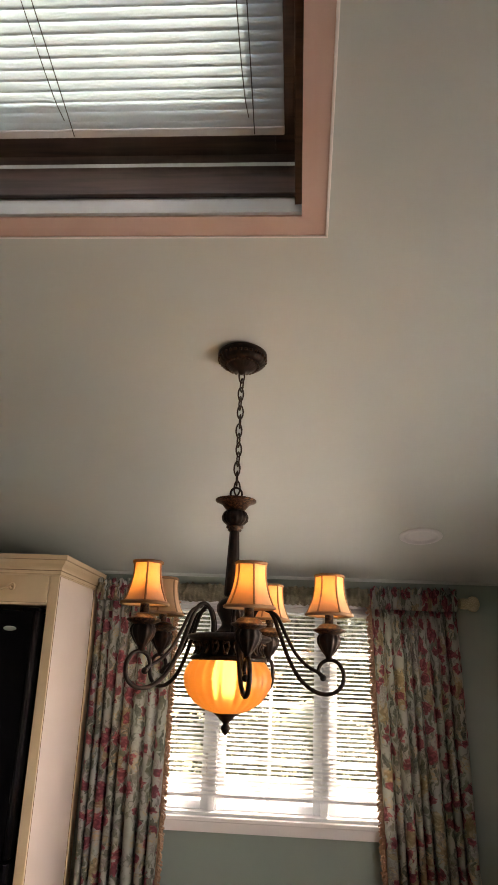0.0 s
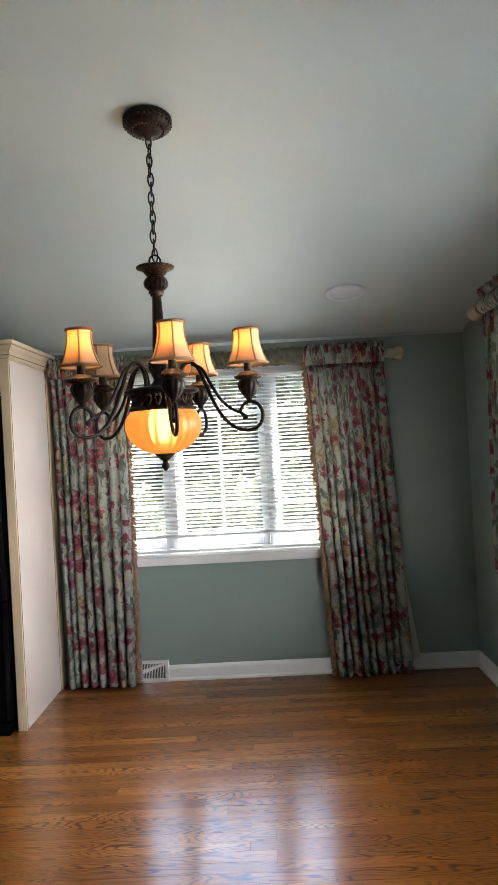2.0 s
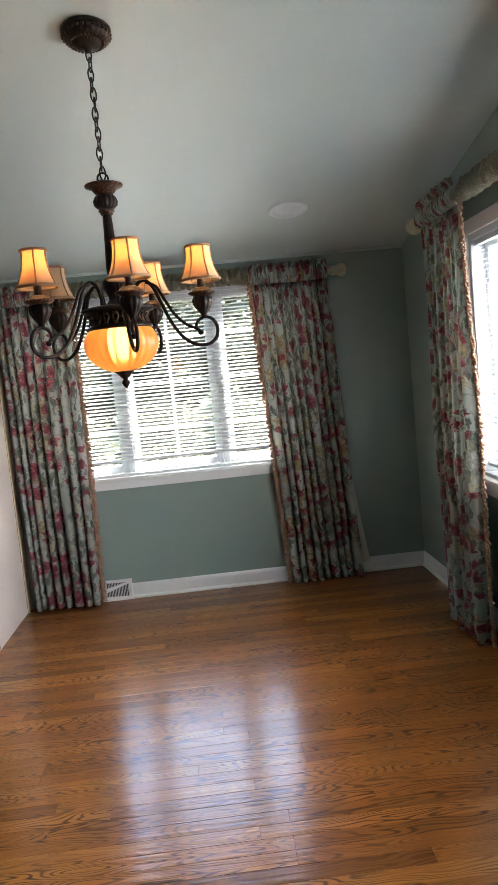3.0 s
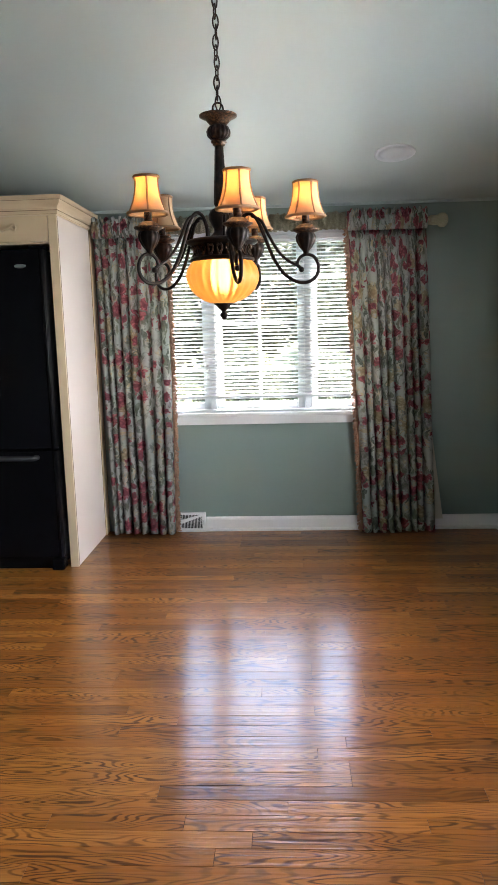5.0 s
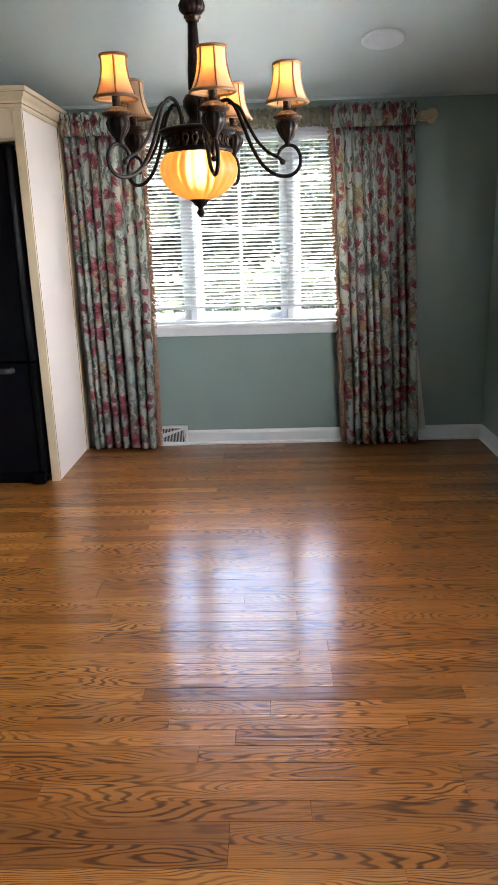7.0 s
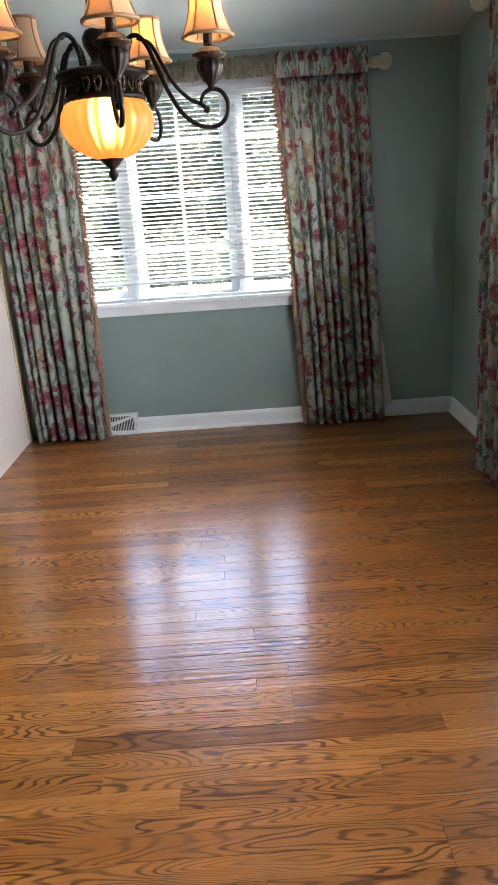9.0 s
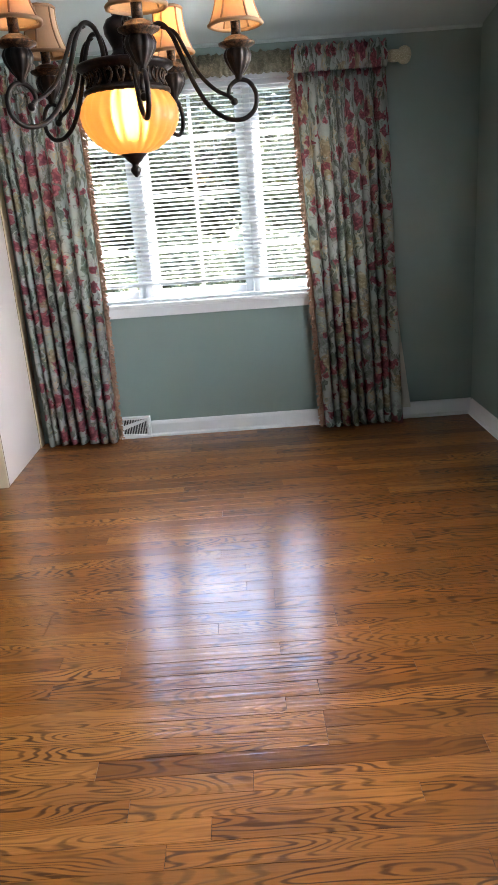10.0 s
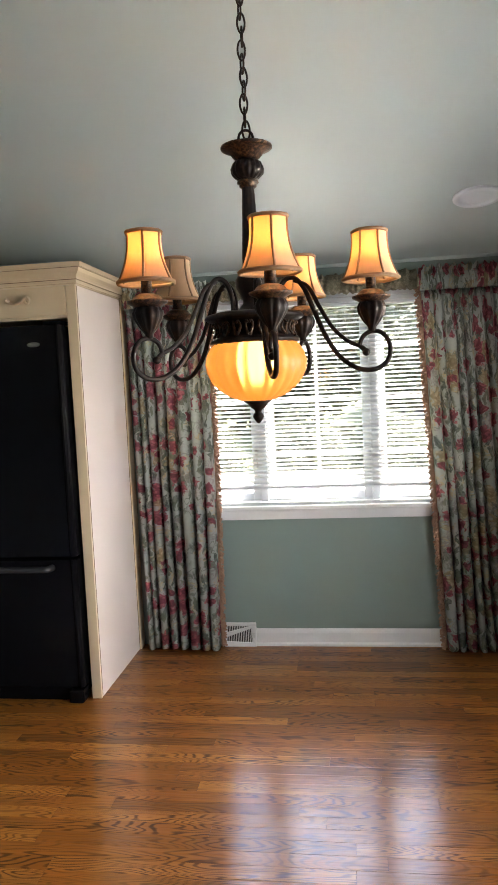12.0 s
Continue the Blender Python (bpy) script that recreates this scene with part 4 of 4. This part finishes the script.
    for k in range(20):
        a = 2 * math.pi * k / 20
        m = pose(0, 0, 0, 0, 0, math.degrees(a)) @ Matrix.Translation((0.096, 0, 0))
        for s in (-1, 1):
            pts = [m @ Vector(p) for p in spline([(0.008, s * 0.002, 1.662), (0.002, s * 0.006, 1.674), (0.002, s * 0.009, 1.686), (0.008, s * 0.006, 1.697), (0.011, s * 0.002, 1.692)], 4)]
            add_tube(bm, pts, 0.0034, 5)
    mesh("frieze", bm, GILT, root, True)
    # ribbed amber bowl
    bm = bmesh.new()
    prof = [(0.100, 1.650), (0.112, 1.640), (0.124, 1.622), (0.129, 1.600), (0.126, 1.580), (0.114, 1.556), (0.095, 1.536), (0.070, 1.520), (0.046, 1.511), (0.030, 1.508)]
    seg = 144
    rings = []
    for k, (r, z) in enumerate(prof):
        rings.append([bm.verts.new((r * (1 - 0.035 * abs(math.cos(12 * 2 * math.pi * i / seg)) ** 3) * math.cos(2 * math.pi * i / seg),
                                    r * (1 - 0.035 * abs(math.cos(12 * 2 * math.pi * i / seg)) ** 3) * math.sin(2 * math.pi * i / seg), z)) for i in range(seg)])
    for a, b in zip(rings, rings[1:]):
        for i in range(seg):
            bm.faces.new((a[i], a[(i + 1) % seg], b[(i + 1) % seg], b[i]))
    mesh("bowl", bm, AMBER, root, True)
    bm = bmesh.new()
    add_lathe(bm, [(0.0, 1.514), (0.034, 1.513), (0.036, 1.507), (0.026, 1.500), (0.018, 1.490), (0.010, 1.484), (0.008, 1.478), (0.013, 1.472), (0.014, 1.465), (0.009, 1.456), (0.003, 1.449), (0.0, 1.448)], 28, 0.08, 10)
    mesh("finial", bm, BRONZE, root, True)

    # one arm with its candle cup, candle and shade; five of them
    RAD = 0.292

    def arm(angle, lit, droop=0.0):
        t = pose(0, 0, 1.75, 0, droop, angle) @ Matrix.Translation((0, 0, -1.75))
        bm = bmesh.new()
        outer = spline([(0.060, 0, 1.722), (0.062, 0, 1.760), (0.078, 0, 1.798), (0.104, 0, 1.806), (0.128, 0, 1.780), (0.150, 0, 1.725), (0.178, 0, 1.655), (0.212, 0, 1.600), (0.255, 0, 1.568), (0.298, 0, 1.564), (0.328, 0, 1.586), (0.334, 0, 1.622), (0.318, 0, 1.652), (0.292, 0, 1.660), (0.270, 0, 1.648), (0.262, 0, 1.626), (0.272, 0, 1.612)], 8)
        add_tube(bm, outer, 0.0064, 8, taper=lambda s: 1.0 - 0.35 * max(0, s - 0.6))
        inner = spline([(0.104, 0, 1.800), (0.138, 0, 1.782), (0.165, 0, 1.730), (0.195, 0, 1.676), (0.230, 0, 1.640), (0.264, 0, 1.622), (0.275, 0, 1.612)], 8)
        add_tube(bm, inner, 0.0054, 8)
        bmesh.ops.create_icosphere(bm, subdivisions=2, radius=0.010, matrix=Matrix.Translation((0.276, 0, 1.608)))
        mesh("arm", bm, BRONZE, root, True, t)
        bm = bmesh.new()
        add_lathe(bm, [(0.0, 1.656), (0.009, 1.660), (0.010, 1.670), (0.022, 1.684), (0.034, 1.704), (0.037, 1.718), (0.033, 1.728), (0.030, 1.732)], 48, 0.28, 12, lambda k: 2 < k < 7, RAD)
        mesh("candle_cup", bm, BRONZE, root, True, t)
        bm = bmesh.new()
        add_lathe(bm, [(0.028, 1.730), (0.030, 1.734), (0.046, 1.742), (0.047, 1.747), (0.036, 1.750), (0.030, 1.758), (0.018, 1.764), (0.0, 1.764)], 36, 0, 0, None, RAD)
        mesh("drip_pan", bm, GILT, root, True, t)
        bm = bmesh.new()
        add_lathe(bm, [(0.0125, 1.762), (0.0125, 1.832), (0.0, 1.834)], 18, 0, 0, None, RAD)
        mesh("candle", bm, GILT, root, True, t)
        # bell shade of six panels with bound edges
        bm = bmesh.new()
        z0, z1 = 1.790, 1.906
        rings = []
        seg = 36
        for k in range(9):
            v = k / 8
            r = 0.0670 - 0.0255 * v + 0.020 * (v - 1) * v - 0.004 * math.sin(math.pi * v)
            ring = []
            for i in range(seg):
                a = 2 * math.pi * i / seg
                rr = r * (1 - 0.05 * abs(math.sin(3 * a)))
                ring.append(bm.verts.new((RAD + rr * math.cos(a), rr * math.sin(a), z0 + (z1 - z0) * v)))
            rings.append(ring)
        for a, b in zip(rings, rings[1:]):
            for i in range(seg):
                bm.faces.new((a[i], a[(i + 1) % seg], b[(i + 1) % seg], b[i]))
        pts = [[v.co.copy() for v in ring] for ring in rings]
        mesh("shade", bm, SHADE, root, True, t)
        bm = bmesh.new()
        add_tube(bm, pts[0], 0.0052, 6, True)
        add_tube(bm, pts[-1], 0.0045, 6, True)
        for i in range(0, seg, 6):
            add_tube(bm, [ring[i] for ring in pts], 0.0030, 5)
        mesh("binding", bm, SHADETRIM, root, True, t)
        bm = bmesh.new()
        add_lathe(bm, [(0.006, 1.834), (0.012, 1.845), (0.015, 1.858), (0.012, 1.872), (0.004, 1.890), (0.0, 1.893)], 16, 0, 0, None, RAD)
        mesh("bulb", bm, BULB_ON if lit else BULB_OFF, root, True, t)
        if lit:
            p = pose(cx, cy, 0) @ t @ Vector((RAD, 0, 1.853))
            lamp = new("bulb_light", bpy.data.lights.new("bulb_light", "POINT"))
            lamp.location = p
            lamp.data.energy, lamp.data.color, lamp.data.shadow_soft_size = BULB, WARM, 0.018
    for angle, lit, droop in ((-75, True, 1.6), (-3, True, 0.0), (69, True, 0.0), (144, False, 0.0), (221, True, 0.0)):
        arm(angle, lit, droop)
    bm = bmesh.new()
    add_lathe(bm, [(0.008, 1.640), (0.014, 1.630), (0.024, 1.605), (0.026, 1.590), (0.018, 1.572), (0.0, 1.566)], 20)
    mesh("bulb", bm, BULB_ON, root, True)
    lamp = new("bulb_light", bpy.data.lights.new("bulb_light", "POINT"))
    lamp.location = (cx, cy, 1.596)
    lamp.data.energy, lamp.data.color, lamp.data.shadow_soft_size = BOWL, WARM, 0.028
    # the body is a little shorter than drawn, from the lower tip up
    squat = Matrix.Translation((0, 0, 1.449 * 0.03)) @ Matrix.Diagonal((1, 1, 0.97, 1))
    for ob in root.children:
        if ob.name.split(".")[0] not in ("canopy", "beading", "link", "ring"):
            ob.matrix_basis = squat @ ob.matrix_basis
        if ob.name.split(".")[0] == "bowl":
            ob.matrix_basis = Matrix.Translation((0, 0, -1.65 * 0.08)) @ Matrix.Diagonal((1, 1, 1.08, 1)) @ ob.matrix_basis
        if ob.name.split(".")[0] == "finial":
            ob.matrix_basis = Matrix.Translation((0, 0, -0.011)) @ ob.matrix_basis


def emitter(name, color, strength):
    m = Mat(name, (0.9, 0.85, 0.75), 0.4)
    m.set("Emission Color", (*color, 1))
    m.set("Emission Strength", strength)
    m.m.cycles.emission_sampling = "NONE"
    return m.m


BULB_ON = emitter("lit_bulb", (1.0, 0.62, 0.26), 2.2)
BULB_OFF = Mat("unlit_bulb", (0.8, 0.78, 0.72), 0.25).m


# ---- outdoors ----
def build_outdoors():
    bm = bmesh.new()
    bmesh.ops.create_grid(bm, x_segments=60, y_segments=60, size=400)
    for v in bm.verts:
        rise = min(1.0, max(0.0, (v.co.y - 48) / 45))
        v.co.z = -0.55 + 0.2 * noise.noise(v.co * 0.02) + 22 * rise * rise * (3 - 2 * rise)
    tagged(mesh("ground", bm, GRASS), "mown lawn around the house", "ground", kind="structure")
    bm = bmesh.new()
    add_box(bm, -60, 60, 11.5, 15.5, -0.7, -0.28)
    tagged(mesh("road", bm, GRAVEL), "pale paved lane beyond the lawn", "road", kind="structure")

    def leaves(bm, count, place, size, rnd):
        for _ in range(count):
            p = place()
            a = Vector((rnd.gauss(0, 1), rnd.gauss(0, 1), rnd.gauss(0, 1))).normalized()
            b = a.cross(Vector((rnd.gauss(0, 1), rnd.gauss(0, 1), rnd.gauss(0, 1)))).normalized()
            s = size * rnd.uniform(0.6, 1.4)
            vs = [bm.verts.new(p + q) for q in (-a * s, b * s * 0.45, a * s, -b * s * 0.45)]
            bm.faces.new(vs)

    # shrub row along the lane
    rnd = random.Random(12)
    for i in range(12):
        root = tagged(new("shrub"), "dense green garden shrub along the lane", "shrub", group="shrubs along the lane")
        x = -11 + i * 2.0 + rnd.uniform(-0.3, 0.3)
        y = 17.2 + rnd.uniform(-0.4, 0.4)
        root.matrix_basis = pose(x, y, -0.5)
        h = rnd.uniform(1.3, 1.9)
        bm = bmesh.new()
        for k in range(6):
            a = rnd.uniform(0, 6.28)
            add_tube(bm, spline([(0, 0, 0), (0.2 * math.cos(a), 0.2 * math.sin(a), h * 0.4), (0.5 * math.cos(a), 0.4 * math.sin(a), h * 0.8)], 4), 0.03, 5, taper=lambda t: 1 - 0.7 * t)
        mesh("stem", bm, BARK, root)
        bm = bmesh.new()

        def place():
            d = Vector((rnd.gauss(0, 1), rnd.gauss(0, 1), abs(rnd.gauss(0, 1)))).normalized() * rnd.uniform(0.55, 1.0)
            w = 1 + 0.25 * noise.noise(d * 2.5 + Vector((i, 0, 0)))
            return Vector((d.x * 1.15 * w, d.y * 0.8 * w, d.z * h * w))
        leaves(bm, 2200, place, 0.075, rnd)
        tagged(mesh("leaf", bm, LEAF, root), kind="stuff")

    # trees beyond
    for i, (x, y, h) in enumerate(((-9.5, 24, 8.5), (-4.8, 22, 7.5), (-1.0, 27, 9.5), (3.4, 23, 7.8), (8.2, 25, 9.0), (13, 22, 8.0), (19, 7, 6.0), (-12, 32, 10), (-7, 33, 11), (-2.5, 34, 10.5), (2, 32, 11), (6, 31, 10), (11, 33, 11), (16, 31, 10))):
        root = tagged(new("tree"), "broad leafy tree with yellow-green foliage", "tree", group="garden trees")
        root.matrix_basis = pose(x, y, -0.5)
        bm = bmesh.new()
        add_tube(bm, spline([(0, 0, -0.2), (0.1, 0, h * 0.2), (-0.05, 0.1, h * 0.45), (0.1, 0, h * 0.85)], 5), 0.22, 9, taper=lambda t: 1.15 - 0.95 * t)
        tips = []
        for k in range(13):
            a = 2.4 * k + rnd.uniform(-0.3, 0.3)
            z0 = h * rnd.uniform(0.10 if y < 30 else 0.02, 0.6)
            r = h * rnd.uniform(0.18, 0.30)
            tip = Vector((r * math.cos(a), r * math.sin(a), z0 + h * rnd.uniform(0.05, 0.28)))
            add_tube(bm, spline([(0, 0, z0), tip * 0.5 + Vector((0, 0, z0 * 0.45)), tip], 4), 0.08, 6, taper=lambda t: 1 - 0.75 * t)
            tips += [tip, tip * 0.7 + Vector((0, 0, z0 * 0.3))]
        tips += [Vector((0.1, 0, h * 0.85)), Vector((0, 0, h * 0.7))]
        mesh("trunk", bm, BARK, root, True)
        bm = bmesh.new()
        for tip in tips:
            rr = h * (rnd.uniform(0.08, 0.13) if y < 30 else rnd.uniform(0.14, 0.20))

            def place():
                d = Vector((rnd.gauss(0, 1), rnd.gauss(0, 1), rnd.gauss(0, 0.7)))
                return tip + d.normalized() * rr * rnd.uniform(0.2, 1.15)
            leaves(bm, 130 if y < 30 else 170, place, 0.15 if y < 30 else 0.42, rnd)
        tagged(mesh("leaf", bm, LEAF_Y, root), kind="stuff")

    # neighbouring house
    root = tagged(new("house"), "slate blue clapboard house across the lane", "house")
    root.matrix_basis = pose(7.5, 38, -0.5)
    part_box("wall", SIDING, root, -5, 5, 0, 8, 0, 3.2)
    bm = bmesh.new()
    add_prism(bm, [(-0.5, 3.1), (8.5, 3.1), (4, 5.6)], -5.4, 5.4, "x")
    mesh("roof", bm, SHINGLE, root)
    for x in (-3.2, 0, 3.2):
        part_box("window", VINYL, root, x - 0.6, x + 0.6, -0.05, 0.02, 1.0, 2.4, 0.02)
        part_box("pane", GREYPLASTIC, root, x - 0.5, x + 0.5, -0.07, -0.052, 1.1, 2.3)


# ---- floor ----
def build_floor():
    root = tagged(part_box("floor", SUB, None, LEFT_X - THICK, WALL_X + THICK, REAR_Y - THICK, WALL_Y + THICK, -0.1, -0.012), "glossy stained oak strip floor", "floor", kind="structure")
    w = 0.068
    rnd = random.Random(21)
    xa, xb = LEFT_X - 0.05, WALL_X + 0.06
    meshes = {}

    def board_mesh(n):
        if n not in meshes:
            bm = bmesh.new()
            L, g, c = n * 0.1, 0.0005, 0.00012
            x, y = L / 2 - g, w / 2 - g
            lo = [bm.verts.new(p) for p in ((-x, -y, -0.012), (x, -y, -0.012), (x, y, -0.012), (-x, y, -0.012))]
            md = [bm.verts.new(p) for p in ((-x, -y, -c), (x, -y, -c), (x, y, -c), (-x, y, -c))]
            tp = [bm.verts.new(p) for p in ((-x + c, -y + c, 0), (x - c, -y + c, 0), (x - c, y - c, 0), (-x + c, y - c, 0))]
            for a, b in ((lo, md), (md, tp)):
                for i in range(4):
                    j = (i + 1) % 4
                    bm.faces.new((a[i], a[j], b[j], b[i]))
            bm.faces.new(tp)
            me = bpy.data.meshes.new("plank")
            bmesh.ops.recalc_face_normals(bm, faces=bm.faces)
            bm.to_mesh(me)
            bm.free()
            me.materials.append(OAK)
            meshes[n] = me
        return meshes[n]
    far = bmesh.new()
    y = WALL_Y + 0.03
    count = 0
    total = round((xb - xa) / 0.1)
    while y > REAR_Y - 0.05:
        left, x = total, xa
        first = True
        while left > 0:
            n = rnd.choice((4, 5, 7, 8, 9, 10, 11, 12, 13, 14))
            if first:
                n, first = rnd.randint(2, 11), False
            if left - n < 4:
                n = left
            if n > 17:
                n = 9
            place = Vector((x + n * 0.05, y - w / 2, rnd.uniform(-0.00015, 0.0)))
            if y > 0.9 and count < 330:
                ob = new("plank", board_mesh(n))
                ob.parent = root
                ob.location = place
                count += 1
            else:
                g = 0.0005
                add_box(far, x + g, x + n * 0.1 - g, y - w + g, y - g, -0.012, place.z)
            x += n * 0.1
            left -= n
        y -= w
    tagged(mesh("planks_behind", far, OAK, root), kind="stuff")


build_walls()
build_ceiling()
build_trim()
build_windows()
build_skylight()
build_outdoors()
build_cabinet()
build_fridge()
build_rods()
build_curtains()
build_register()
build_downlight()
build_chandelier()
build_floor()
